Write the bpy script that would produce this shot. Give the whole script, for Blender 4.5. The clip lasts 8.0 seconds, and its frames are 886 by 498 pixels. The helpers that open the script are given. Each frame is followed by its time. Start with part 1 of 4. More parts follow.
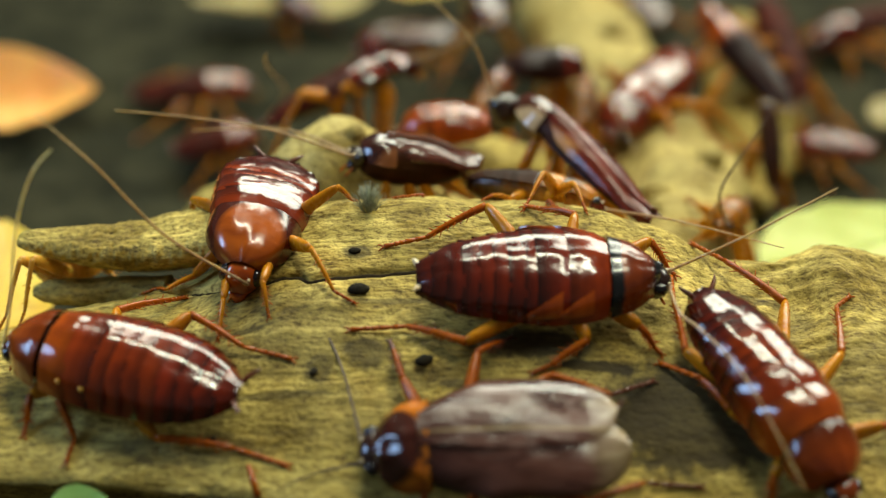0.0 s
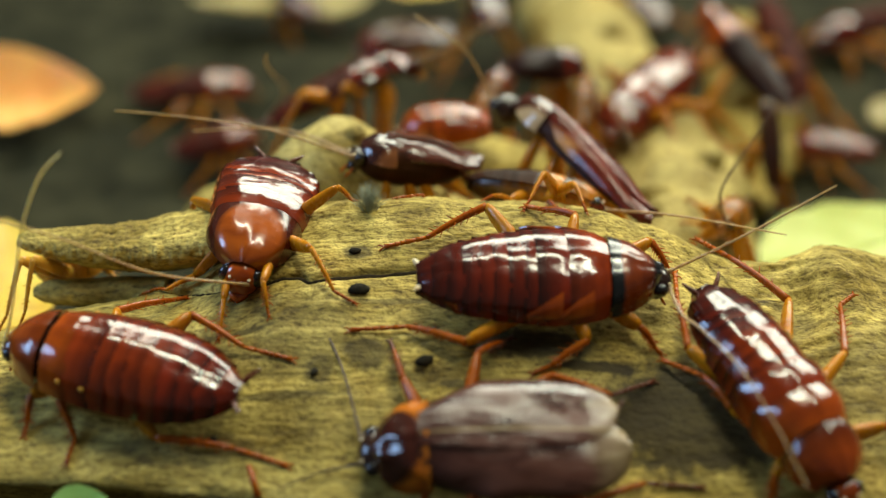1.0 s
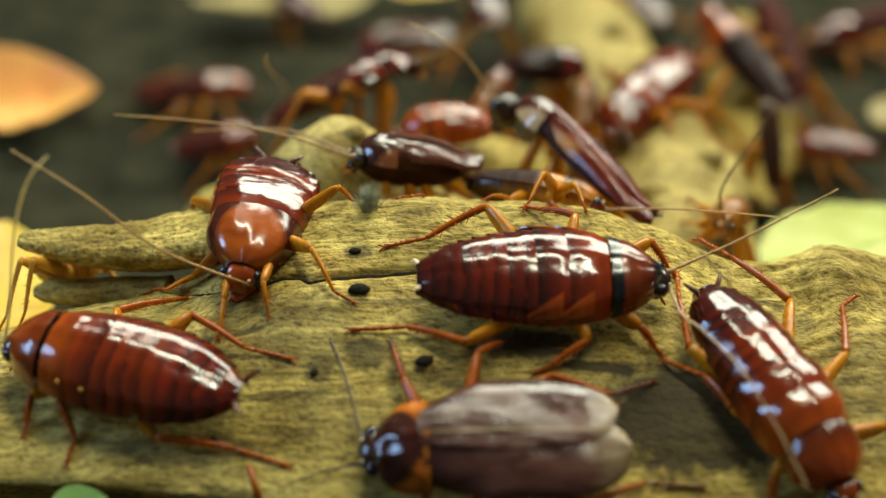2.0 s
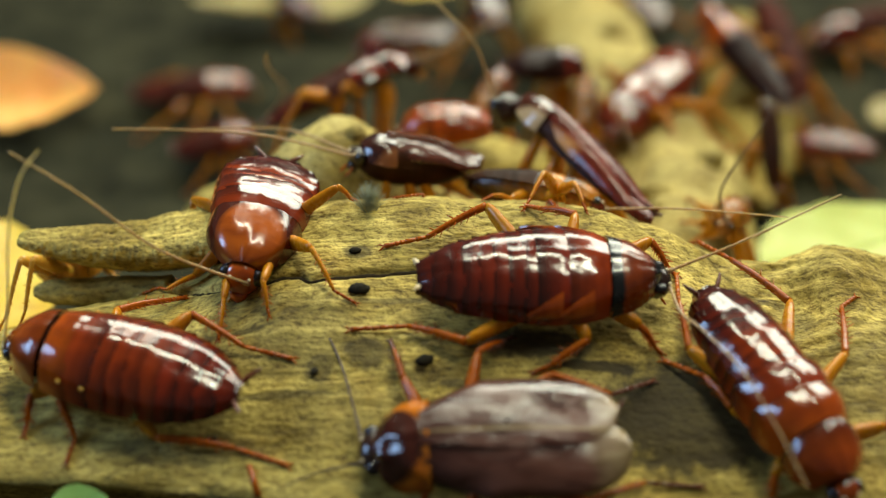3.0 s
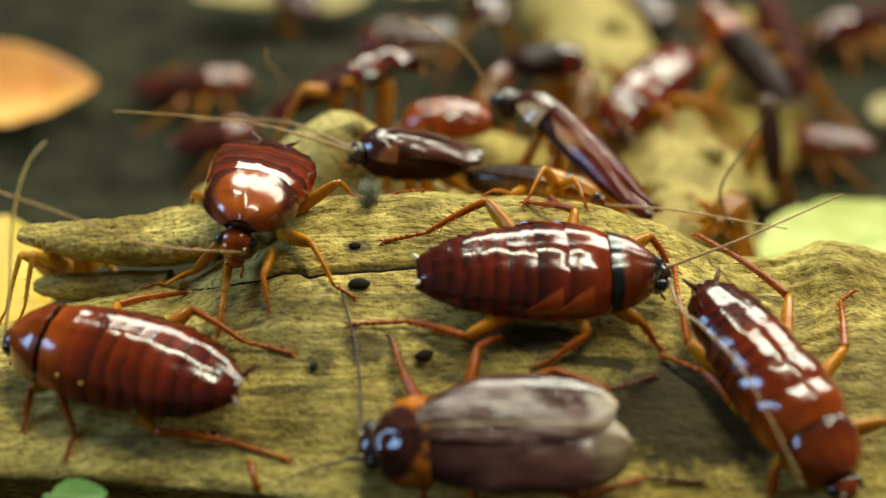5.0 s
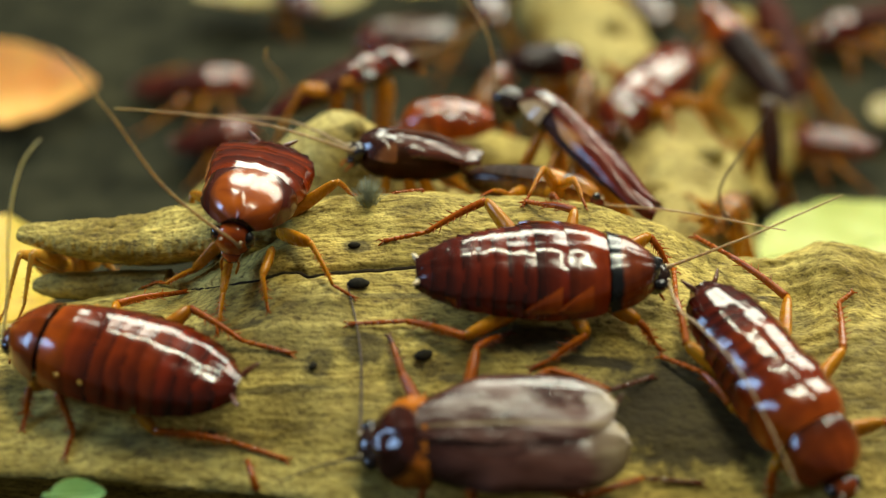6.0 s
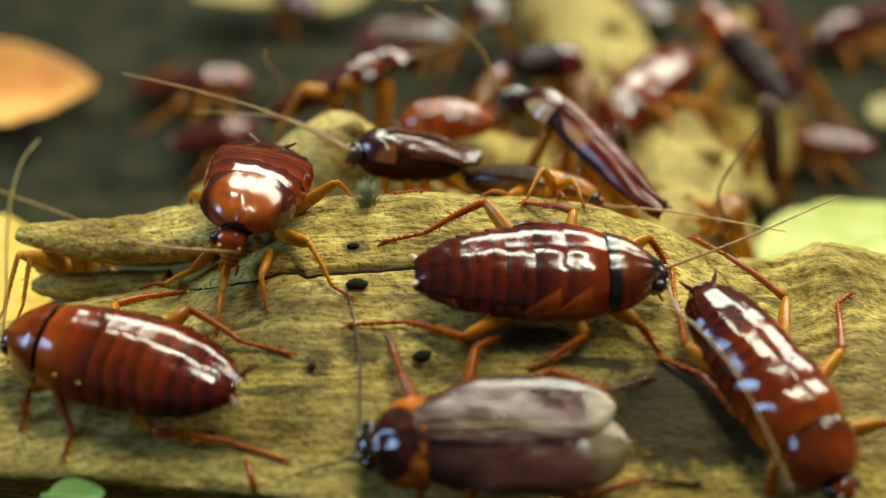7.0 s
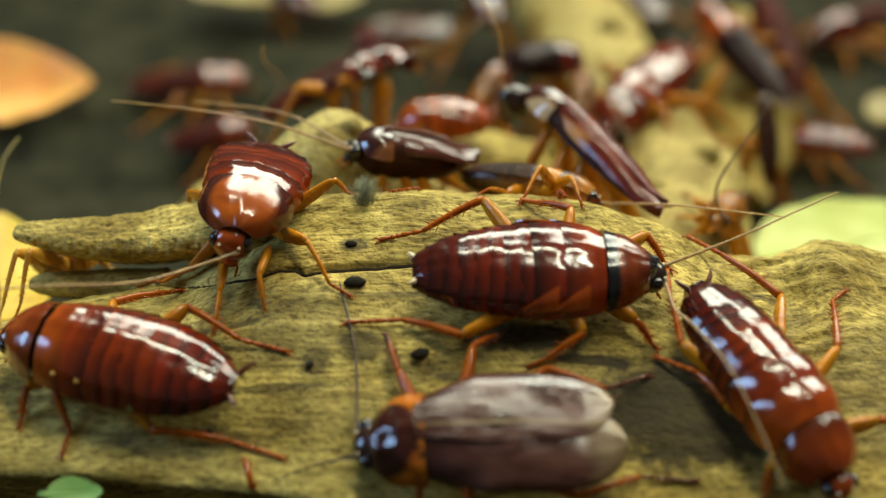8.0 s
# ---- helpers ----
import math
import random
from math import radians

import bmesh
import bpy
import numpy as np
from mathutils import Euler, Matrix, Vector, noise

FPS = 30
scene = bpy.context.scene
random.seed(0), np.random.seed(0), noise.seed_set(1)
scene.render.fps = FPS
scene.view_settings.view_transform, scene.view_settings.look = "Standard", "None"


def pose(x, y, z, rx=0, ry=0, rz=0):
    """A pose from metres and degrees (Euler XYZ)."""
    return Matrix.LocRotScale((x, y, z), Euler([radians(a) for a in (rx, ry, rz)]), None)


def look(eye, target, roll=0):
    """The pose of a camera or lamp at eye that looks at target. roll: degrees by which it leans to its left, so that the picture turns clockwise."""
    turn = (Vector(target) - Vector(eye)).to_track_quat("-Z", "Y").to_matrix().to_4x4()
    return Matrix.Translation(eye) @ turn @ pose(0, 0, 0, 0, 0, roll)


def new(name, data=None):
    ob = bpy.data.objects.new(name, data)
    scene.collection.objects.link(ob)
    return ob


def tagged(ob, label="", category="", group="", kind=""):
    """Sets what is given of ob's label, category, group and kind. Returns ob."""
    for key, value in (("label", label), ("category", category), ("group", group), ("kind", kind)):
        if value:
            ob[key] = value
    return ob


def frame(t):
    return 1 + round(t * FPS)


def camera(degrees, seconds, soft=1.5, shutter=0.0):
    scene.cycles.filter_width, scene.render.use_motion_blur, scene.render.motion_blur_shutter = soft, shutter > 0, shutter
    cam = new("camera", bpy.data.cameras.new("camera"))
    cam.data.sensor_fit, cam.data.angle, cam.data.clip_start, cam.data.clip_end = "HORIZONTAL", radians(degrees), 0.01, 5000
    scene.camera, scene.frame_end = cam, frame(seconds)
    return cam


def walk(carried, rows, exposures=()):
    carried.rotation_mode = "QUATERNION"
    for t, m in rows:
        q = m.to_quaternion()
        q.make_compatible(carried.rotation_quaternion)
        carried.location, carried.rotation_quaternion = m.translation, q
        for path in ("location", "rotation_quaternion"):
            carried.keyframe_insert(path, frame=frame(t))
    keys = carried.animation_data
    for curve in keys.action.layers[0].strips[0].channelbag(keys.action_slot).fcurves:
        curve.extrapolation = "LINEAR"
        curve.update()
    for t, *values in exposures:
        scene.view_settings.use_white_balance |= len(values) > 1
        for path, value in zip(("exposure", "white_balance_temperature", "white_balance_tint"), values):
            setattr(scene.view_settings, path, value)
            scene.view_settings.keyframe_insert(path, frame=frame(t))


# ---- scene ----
import random
from mathutils.bvhtree import BVHTree

MM = 0.001
cam = camera(30, 8.0, soft=1.25)
cam.data.dof.use_dof = True
cam.data.dof.focus_distance = 0.232
cam.data.dof.aperture_fstop = 8.0
EYE = Vector((0.0, -186.57, 116.58)) * MM


def view(right, up, yaw, pitch, roll):
    """The camera beside its first place: millimetres to its right and up, small turns in degrees."""
    return Matrix.Translation(EYE) @ pose(0, 0, 0, 58, 0, 0) @ pose(right * MM, up * MM, 0, pitch, yaw, roll)


PATH = [(0.0, view(0, 0, 0, 0, 0)), (0.5, view(0, 0, 0.003, 0.004, 0)), (1.0, view(0, 0.01, 0.012, 0.008, 0.01)), (1.5, view(0.02, 0.01, 0.02, 0.010, 0.015)),
        (3.0, view(-0.09, -0.07, -0.006, 0.012, 0.003)), (3.5, view(-0.15, -0.25, -0.028, 0.020, 0.010)), (4.0, view(-0.09, -0.26, -0.006, -0.042, 0.0)),
        (4.5, view(-0.05, -0.367, 0.006, -0.067, 0.056)), (6.0, view(0.03, -0.42, -0.004, -0.069, 0.22)), (6.5, view(0.08, -0.35, -0.003, -0.072, 0.26)),
        (7.0, view(0.12, -0.31, -0.02, -0.074, 0.262)), (7.5, view(0.06, -0.34, -0.065, -0.075, 0.26)), (8.0, view(0.10, -0.364, -0.101, -0.134, 0.22))]
walk(cam, PATH)

# ---- world and light ----
world = bpy.data.worlds.new("world")
scene.world = world
world.use_nodes = True
wn = world.node_tree
# a dim room round the lit case
wn.nodes["Background"].inputs["Color"].default_value = (1.0, 0.93, 0.8, 1)
wn.nodes["Background"].inputs["Strength"].default_value = 0.09


def area(name, eye, target, sx, sy, power, colour):
    lamp = bpy.data.lights.new(name, "AREA")
    lamp.shape, lamp.size, lamp.size_y, lamp.energy, lamp.color = "RECTANGLE", sx * MM, sy * MM, power, colour
    ob = new(name, lamp)
    ob.matrix_basis = look(Vector(eye) * MM, Vector(target) * MM)
    return ob


area("hood_tube", (60, 85, 450), (0, 15, -10), 520, 26, 2.2, (0.98, 0.97, 0.73))
area("back_window", (560, 1050, 830), (460, 15, -10), 1750, 440, 30, (0.97, 0.99, 0.80))
area("side_window", (-440, -15, 200), (0, 0, -10), 115, 240, 1.2, (0.38, 0.62, 1.0))
scene.view_settings.exposure = 0.0


# ---- materials ----
def material(name):
    m = bpy.data.materials.new(name)
    m.use_nodes = True
    return m, m.node_tree, m.node_tree.nodes["Principled BSDF"]


def node(nt, kind, **values):
    n = nt.nodes.new(kind)
    for key, value in values.items():
        n.inputs[key.replace("_", " ")].default_value = value
    return n


def coords(nt, scale=(1, 1, 1), turn=(0, 0, 0)):
    tc = nt.nodes.new("ShaderNodeTexCoord")
    mp = nt.nodes.new("ShaderNodeMapping")
    mp.inputs["Scale"].default_value = scale
    mp.inputs["Rotation"].default_value = [radians(a) for a in turn]
    nt.links.new(tc.outputs["Object"], mp.inputs["Vector"])
    return mp.outputs["Vector"]


def noise_tex(nt, vec, scale, detail=6, rough=0.6, distortion=0.0):
    n = node(nt, "ShaderNodeTexNoise", Scale=scale, Detail=detail, Roughness=rough, Distortion=distortion)
    nt.links.new(vec, n.inputs["Vector"])
    return n.outputs["Fac"]


def ramp(nt, fac, stops):
    r = nt.nodes.new("ShaderNodeValToRGB")
    while len(r.color_ramp.elements) < len(stops):
        r.color_ramp.elements.new(0.5)
    for e, (p, c) in zip(r.color_ramp.elements, stops):
        e.position, e.color = p, (*c, 1)
    nt.links.new(fac, r.inputs["Fac"])
    return r.outputs["Color"]


def mix(nt, fac, a, b, how="MIX"):
    m = nt.nodes.new("ShaderNodeMix")
    m.data_type, m.blend_type = "RGBA", how
    for sock, value in ((m.inputs[0], fac), (m.inputs[6], a), (m.inputs[7], b)):
        if isinstance(value, (int, float)):
            sock.default_value = value
        elif isinstance(value, tuple):
            sock.default_value = (*value, 1)
        else:
            nt.links.new(value, sock)
    return m.outputs[2]


def bump(nt, fac, strength, distance, bsdf, before=None):
    b = node(nt, "ShaderNodeBump", Strength=strength, Distance=distance, Filter_Width=2.0)
    nt.links.new(fac, b.inputs["Height"])
    if before:
        nt.links.new(before, b.inputs["Normal"])
    nt.links.new(b.outputs["Normal"], bsdf.inputs["Normal"])
    return b.outputs["Normal"]


def level(nt, fac, low, high):
    """fac stretched from 0 at low to 1 at high; low may be the larger one."""
    r = node(nt, "ShaderNodeMapRange", From_Min=min(low, high), From_Max=max(low, high))
    nt.links.new(fac, r.inputs["Value"])
    if low < high:
        return r.outputs["Result"]
    turned = nt.nodes.new("ShaderNodeMath")
    turned.operation = "SUBTRACT"
    turned.inputs[0].default_value = 1.0
    nt.links.new(r.outputs["Result"], turned.inputs[1])
    return turned.outputs["Value"]


def patch(nt, vec, x, y, rx, ry, wander):
    """1 inside a blotch at (x, y) millimetres with ragged edges, 0 outside."""
    mp = nt.nodes.new("ShaderNodeMapping")
    mp.inputs["Location"].default_value = (-x / rx, -y / ry, 0)
    mp.inputs["Scale"].default_value = (1000 / rx, 1000 / ry, 0)
    nt.links.new(vec, mp.inputs["Vector"])
    ln = nt.nodes.new("ShaderNodeVectorMath")
    ln.operation = "LENGTH"
    nt.links.new(mp.outputs["Vector"], ln.inputs[0])
    ad = nt.nodes.new("ShaderNodeMath")
    nt.links.new(ln.outputs["Value"], ad.inputs[0])
    nt.links.new(wander, ad.inputs[1])
    return level(nt, ad.outputs["Value"], 1.6, 1.25)


def wood_material(name, stretch, turn, light, mid, dark, blotches=(), relief=1.0):
    m, nt, p = material(name)
    vec = coords(nt, stretch, turn)
    grain = level(nt, noise_tex(nt, vec, 640, 8, 0.62, 0.4), 0.32, 0.68)
    fine = level(nt, noise_tex(nt, coords(nt, (0.55, 1, 1), turn), 1500, 8, 0.76), 0.34, 0.66)
    plain = coords(nt)
    blot = noise_tex(nt, plain, 75, 5, 0.6)
    specks = noise_tex(nt, coords(nt, (0.34, 1, 1), turn), 820, 6, 0.68)
    base = ramp(nt, grain, [(0.0, tuple(0.5 * (a + b) for a, b in zip(dark, mid))), (0.35, mid), (0.7, light), (1.0, tuple(min(1, c * 1.2) for c in light))])
    base = mix(nt, 0.82, base, ramp(nt, fine, [(0.12, (0.26, 0.20, 0.12)), (0.55, (1, 1, 1)), (1.0, (1.2, 1.18, 1.12))]), "MULTIPLY")
    tint = ramp(nt, blot, [(0.36, (0.50, 0.45, 0.30)), (0.52, (1, 1, 1)), (0.68, (1.05, 0.97, 0.86))])
    base = mix(nt, 0.9, base, tint, "MULTIPLY")
    stain = ramp(nt, specks, [(0.33, (0.16, 0.11, 0.05)), (0.41, (1, 1, 1))])
    base = mix(nt, 0.75, base, stain, "MULTIPLY")
    # soft bands of colour along the grain
    streaks = level(nt, noise_tex(nt, coords(nt, (0.12, 1, 1), turn), 240, 6, 0.62, 0.6), 0.36, 0.62)
    base = mix(nt, 0.45, base, ramp(nt, streaks, [(0.0, (0.55, 0.47, 0.30)), (0.45, (0.9, 0.86, 0.72)), (1.0, (1.12, 1.1, 1.06))]), "MULTIPLY")
    wander = noise_tex(nt, plain, 420, 5, 0.65)
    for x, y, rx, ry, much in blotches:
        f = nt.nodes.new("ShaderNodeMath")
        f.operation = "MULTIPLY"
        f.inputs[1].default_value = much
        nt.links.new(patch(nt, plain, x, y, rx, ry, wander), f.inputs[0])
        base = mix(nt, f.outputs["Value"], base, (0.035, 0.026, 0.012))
    nt.links.new(base, p.inputs["Base Color"])
    p.inputs["Roughness"].default_value = 0.75
    p.inputs["Specular IOR Level"].default_value = 0.25
    grit = level(nt, noise_tex(nt, coords(nt, (0.5, 1, 1), turn), 1500, 5, 0.7), 0.33, 0.67)
    first = bump(nt, grain, 0.8, 0.00010 * relief, p)
    first = bump(nt, grit, 0.9, 0.00013 * relief, p, first)
    bump(nt, fine, 1.0, 0.00015 * relief, p, first)
    return m


def chitin_material(name, base, light, rough=0.16, sss=0.15, coat=0.45, rim=0.0):
    """Glossy insect shell: a deep colour with lighter, cloudy patches and fine pitting."""
    m, nt, p = material(name)
    vec = coords(nt)
    cloud = noise_tex(nt, vec, 190, 4, 0.55, 0.5)
    fine = noise_tex(nt, coords(nt, (0.25, 1, 1)), 2600, 4, 0.6)
    info = nt.nodes.new("ShaderNodeObjectInfo")
    bands = level(nt, noise_tex(nt, coords(nt, (1, 0.22, 0.22)), 330, 4, 0.6, 0.3), 0.30, 0.70)
    col = mix(nt, level(nt, cloud, 0.36, 0.66), tuple(c * 0.8 for c in base), light)
    col = mix(nt, bands, mix(nt, 0.6, col, base), light)
    shade = ramp(nt, info.outputs["Random"], [(0, (0.82, 0.8, 0.8)), (1, (1.12, 1.1, 1.1))])
    col = mix(nt, 1.0, col, shade, "MULTIPLY")
    if rim:
        tc = nt.nodes.new("ShaderNodeTexCoord")
        sep = nt.nodes.new("ShaderNodeSeparateXYZ")
        nt.links.new(tc.outputs["Generated"], sep.inputs["Vector"])
        # each plate is darker along its hind rim, with a wavering border
        edge = mix(nt, 0.22, sep.outputs["X"], noise_tex(nt, vec, 420, 4, 0.6))
        col = mix(nt, level(nt, edge, 0.66, 0.16), col, mix(nt, rim, col, tuple(c * 0.18 for c in base)))
    nt.links.new(col, p.inputs["Base Color"])
    wear = ramp(nt, noise_tex(nt, vec, 700, 5, 0.65), [(0.4, (rough,) * 3), (0.75, (rough * 1.7,) * 3)])
    nt.links.new(wear, p.inputs["Roughness"])
    p.inputs["Coat Weight"].default_value = coat
    p.inputs["Coat Roughness"].default_value = 0.06
    p.inputs["Subsurface Weight"].default_value = sss
    p.inputs["Subsurface Radius"].default_value = (0.0012, 0.0004, 0.0001)
    p.inputs["Subsurface Scale"].default_value = 1.0
    first = bump(nt, fine, 0.10, 0.0001, p)
    bump(nt, noise_tex(nt, vec, 520, 4, 0.55), 0.35, 0.0003, p, first)
    return m


def wing_material(name, base, light, vein, tip=None, gloss=0.4, edge=None, rough=(0.30, 0.46)):
    """Leathery forewing with fine veins along it; the tip thins out paler."""
    m, nt, p = material(name)
    vec = coords(nt, (0.12, 1, 0.5))
    w = node(nt, "ShaderNodeTexWave", Scale=520, Distortion=7, Detail=3, Detail_Scale=1.6)
    w.bands_direction = "Y"
    nt.links.new(vec, w.inputs["Vector"])
    cloud = level(nt, noise_tex(nt, coords(nt, (0.45, 1, 1)), 170, 5, 0.6, 0.8), 0.36, 0.64)
    col = mix(nt, cloud, base, light)
    col = mix(nt, ramp(nt, w.outputs["Fac"], [(0.0, (0.6,) * 3), (0.22, (0, 0, 0))]), col, vein)
    if tip:
        tc = nt.nodes.new("ShaderNodeTexCoord")
        sep = nt.nodes.new("ShaderNodeSeparateXYZ")
        nt.links.new(tc.outputs["Object"], sep.inputs["Vector"])
        col = mix(nt, level(nt, mix(nt, 0.007, sep.outputs["X"], noise_tex(nt, coords(nt, (0.4, 1, 1)), 330, 5, 0.65)), -0.0080, -0.0158), col, tip)
        # darker red-brown towards the shoulder
        root = mix(nt, 0.010, sep.outputs["X"], noise_tex(nt, coords(nt, (0.4, 1, 1)), 260, 5, 0.65))
        col = mix(nt, level(nt, root, 0.0045, 0.0125), col, mix(nt, 0.75, col, (0.035, 0.006, 0.003)))
        side = nt.nodes.new("ShaderNodeMath")
        side.operation = "ABSOLUTE"
        nt.links.new(sep.outputs["Y"], side.inputs[0])
        # a yellowish seam where the two wings meet
        seam = mix(nt, 0.0008, side.outputs["Value"], noise_tex(nt, coords(nt, (0.3, 1, 1)), 300, 4, 0.6))
        col = mix(nt, level(nt, seam, 0.0008, 0.0004), col, mix(nt, 0.55, col, tip))
    if edge:
        # a pale stripe along the outer margin near the shoulder
        tc = nt.nodes.new("ShaderNodeTexCoord")
        sep = nt.nodes.new("ShaderNodeSeparateXYZ")
        nt.links.new(tc.outputs["Object"], sep.inputs["Vector"])
        out = nt.nodes.new("ShaderNodeMath")
        out.operation = "ABSOLUTE"
        nt.links.new(sep.outputs["Y"], out.inputs[0])
        both = nt.nodes.new("ShaderNodeMath")
        both.operation = "MULTIPLY"
        nt.links.new(level(nt, out.outputs["Value"], 0.0018, 0.0024), both.inputs[0])
        nt.links.new(level(nt, sep.outputs["X"], -0.0015, 0.0015), both.inputs[1])
        col = mix(nt, both.outputs["Value"], col, edge)
    nt.links.new(col, p.inputs["Base Color"])
    gritty = ramp(nt, cloud, [(0.0, (rough[0],) * 3), (1.0, (rough[1],) * 3)])
    nt.links.new(gritty, p.inputs["Roughness"])
    p.inputs["Specular IOR Level"].default_value = gloss
    p.inputs["Coat Weight"].default_value = 0.12
    p.inputs["Coat Roughness"].default_value = 0.2
    first = bump(nt, w.outputs["Fac"], 0.12, 0.0002, p)
    bump(nt, noise_tex(nt, coords(nt, (0.3, 1, 1)), 400, 4, 0.6), 0.5, 0.0006, p, first)
    return m


def plain_material(name, base, light, scale, rough, relief=0.3):
    m, nt, p = material(name)
    vec = coords(nt)
    fac = noise_tex(nt, vec, scale, 6, 0.62)
    nt.links.new(ramp(nt, fac, [(0.3, base), (0.7, light)]), p.inputs["Base Color"])
    p.inputs["Roughness"].default_value = rough
    p.inputs["Specular IOR Level"].default_value = 0.5 if rough < 0.7 else 0.08
    bump(nt, noise_tex(nt, vec, scale * 4, 5, 0.6), relief, 0.0005, p)
    return m


def leaf_material(name, base, light, edge):
    m, nt, p = material(name)
    vec = coords(nt)
    col = ramp(nt, noise_tex(nt, vec, 55, 4, 0.6), [(0.35, base), (0.65, light)])
    spots = ramp(nt, noise_tex(nt, vec, 160, 4, 0.6), [(0.3, edge), (0.42, (1, 1, 1))])
    nt.links.new(mix(nt, 0.7, col, spots, "MULTIPLY"), p.inputs["Base Color"])
    p.inputs["Roughness"].default_value = 0.5
    p.inputs["Subsurface Weight"].default_value = 0.2
    p.inputs["Subsurface Radius"].default_value = (0.002, 0.001, 0.0005)
    p.inputs["Subsurface Scale"].default_value = 1.0
    bump(nt, noise_tex(nt, vec, 500, 5, 0.6), 0.3, 0.0004, p)
    return m


# blotches: x, y, radii (mm), strength; (34, -15) paints the slender nymph's shadow
STAINS_AND_SHADE = [(-24, -4, 15, 7, 0.38), (-10.5, -7.2, 3.4, 2.3, 0.7), (12.5, -6.3, 9, 2.2, 0.9), (-16.5, -9.5, 2.4, 2.0, 0.6), (34, -15, 14.5, 8.5, 0.92), (-12, 8.4, 2.2, 1.4, 0.7), (-34, -18.5, 12, 2.2, 0.5), (47, -4, 3, 3, 0.6), (4, 4, 3, 1.1, 0.6), (48, 3, 4, 5, 0.4), (-2, -10, 5, 2, 0.4), (60, -10, 11, 12, 0.42), (55, -25, 9, 6, 0.15), (-14, -15, 13, 4, 0.26), (24, -12, 9, 5, 0.3),
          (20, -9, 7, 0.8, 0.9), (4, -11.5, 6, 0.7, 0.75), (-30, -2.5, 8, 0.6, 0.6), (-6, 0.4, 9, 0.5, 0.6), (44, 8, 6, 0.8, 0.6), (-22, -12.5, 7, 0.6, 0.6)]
WOOD = wood_material("weathered_wood", (0.2, 1, 1), (0, 0, -6), (0.60, 0.478, 0.136), (0.41, 0.322, 0.08), (0.14, 0.098, 0.024), STAINS_AND_SHADE)
WOOD_PALE = wood_material("pale_wood", (0.4, 1, 1), (0, 0, 20), (0.56, 0.46, 0.17), (0.46, 0.37, 0.115), (0.20, 0.145, 0.045))
CRACK_SHADE = plain_material("crack_shade", (0.012, 0.009, 0.005), (0.04, 0.028, 0.014), 900, 0.9)
SOIL = plain_material("dark_soil", (0.008, 0.0085, 0.004), (0.042, 0.040, 0.02), 110, 0.85, 0.6)
SHELL = chitin_material("red_brown_shell", (0.085, 0.0072, 0.0006), (0.28, 0.033, 0.0016), 0.13, 0.0, rim=0.75)
SHELL_DARK = chitin_material("dark_red_shell", (0.06, 0.0044, 0.0008), (0.18, 0.015, 0.0016), 0.13, 0.0, rim=0.9)
SHELL_MAROON = chitin_material("maroon_shell", (0.028, 0.0028, 0.0009), (0.10, 0.008, 0.0016), 0.14, 0.0, rim=0.85)
SHELL_ORANGE = chitin_material("orange_brown_shell", (0.16, 0.017, 0.0006), (0.42, 0.074, 0.0016), 0.13, 0.0, rim=0.6)
SHELL_TAWNY = chitin_material("tawny_shell", (0.15, 0.015, 0.0006), (0.35, 0.060, 0.0013), 0.13, 0.0, rim=0.85)
SHELL_AMBER = chitin_material("amber_shell", (0.05, 0.012, 0.001), (0.55, 0.21, 0.01), 0.25, 0.3, 0.0, rim=0.95)
SHELL_HONEY = chitin_material("honey_shell", (0.30, 0.11, 0.008), (0.58, 0.28, 0.03), 0.2, 0.1)
SHELL_DULL = chitin_material("dull_dark_shell", (0.022, 0.003, 0.001), (0.075, 0.009, 0.002), 0.5, 0.0, 0.0)
SHELL_SOOT = chitin_material("sooty_shell", (0.010, 0.004, 0.002), (0.045, 0.013, 0.004), 0.4, 0.0, 0.0)
SHELL_MURK = chitin_material("murky_shell", (0.008, 0.003, 0.002), (0.03, 0.006, 0.003), 0.3, 0.0, 0.1, rim=0.5)
for m in (SHELL_DULL, SHELL_SOOT, SHELL_MURK):
    m.node_tree.nodes["Principled BSDF"].inputs["Specular IOR Level"].default_value = 0.1
SHELL_BLACK = chitin_material("black_shell", (0.012, 0.005, 0.004), (0.03, 0.010, 0.006), 0.19, 0.0)
LEG = chitin_material("amber_leg", (0.36, 0.115, 0.003), (0.56, 0.225, 0.006), 0.22, 0.08, 0.0)
LEG_RED = chitin_material("red_brown_leg", (0.24, 0.040, 0.0015), (0.42, 0.10, 0.003), 0.22, 0.05, 0.0)
for m in (LEG, LEG_RED):
    m.node_tree.nodes["Principled BSDF"].inputs["Specular IOR Level"].default_value = 0.35
LEG_HONEY = chitin_material("honey_leg", (0.55, 0.24, 0.02), (0.75, 0.42, 0.06), 0.25, 0.1, 0.0)
LEG_DARK = chitin_material("dark_leg", (0.07, 0.015, 0.006), (0.13, 0.03, 0.01), 0.25, 0.1, 0.4)
FEELER = plain_material("brown_feeler", (0.26, 0.17, 0.08), (0.38, 0.26, 0.13), 900, 0.4)
FEELER_PALE = plain_material("pale_feeler", (0.62, 0.48, 0.22), (0.78, 0.64, 0.34), 900, 0.45)
for m in (FEELER, FEELER_PALE):
    m.node_tree.nodes["Principled BSDF"].inputs["Subsurface Weight"].default_value = 0.8
    m.node_tree.nodes["Principled BSDF"].inputs["Subsurface Radius"].default_value = (0.001, 0.0008, 0.0004)
    m.node_tree.nodes["Principled BSDF"].inputs["Subsurface Scale"].default_value = 1.0
FEELER_DARK = plain_material("dark_feeler", (0.035, 0.02, 0.012), (0.08, 0.04, 0.02), 900, 0.4)
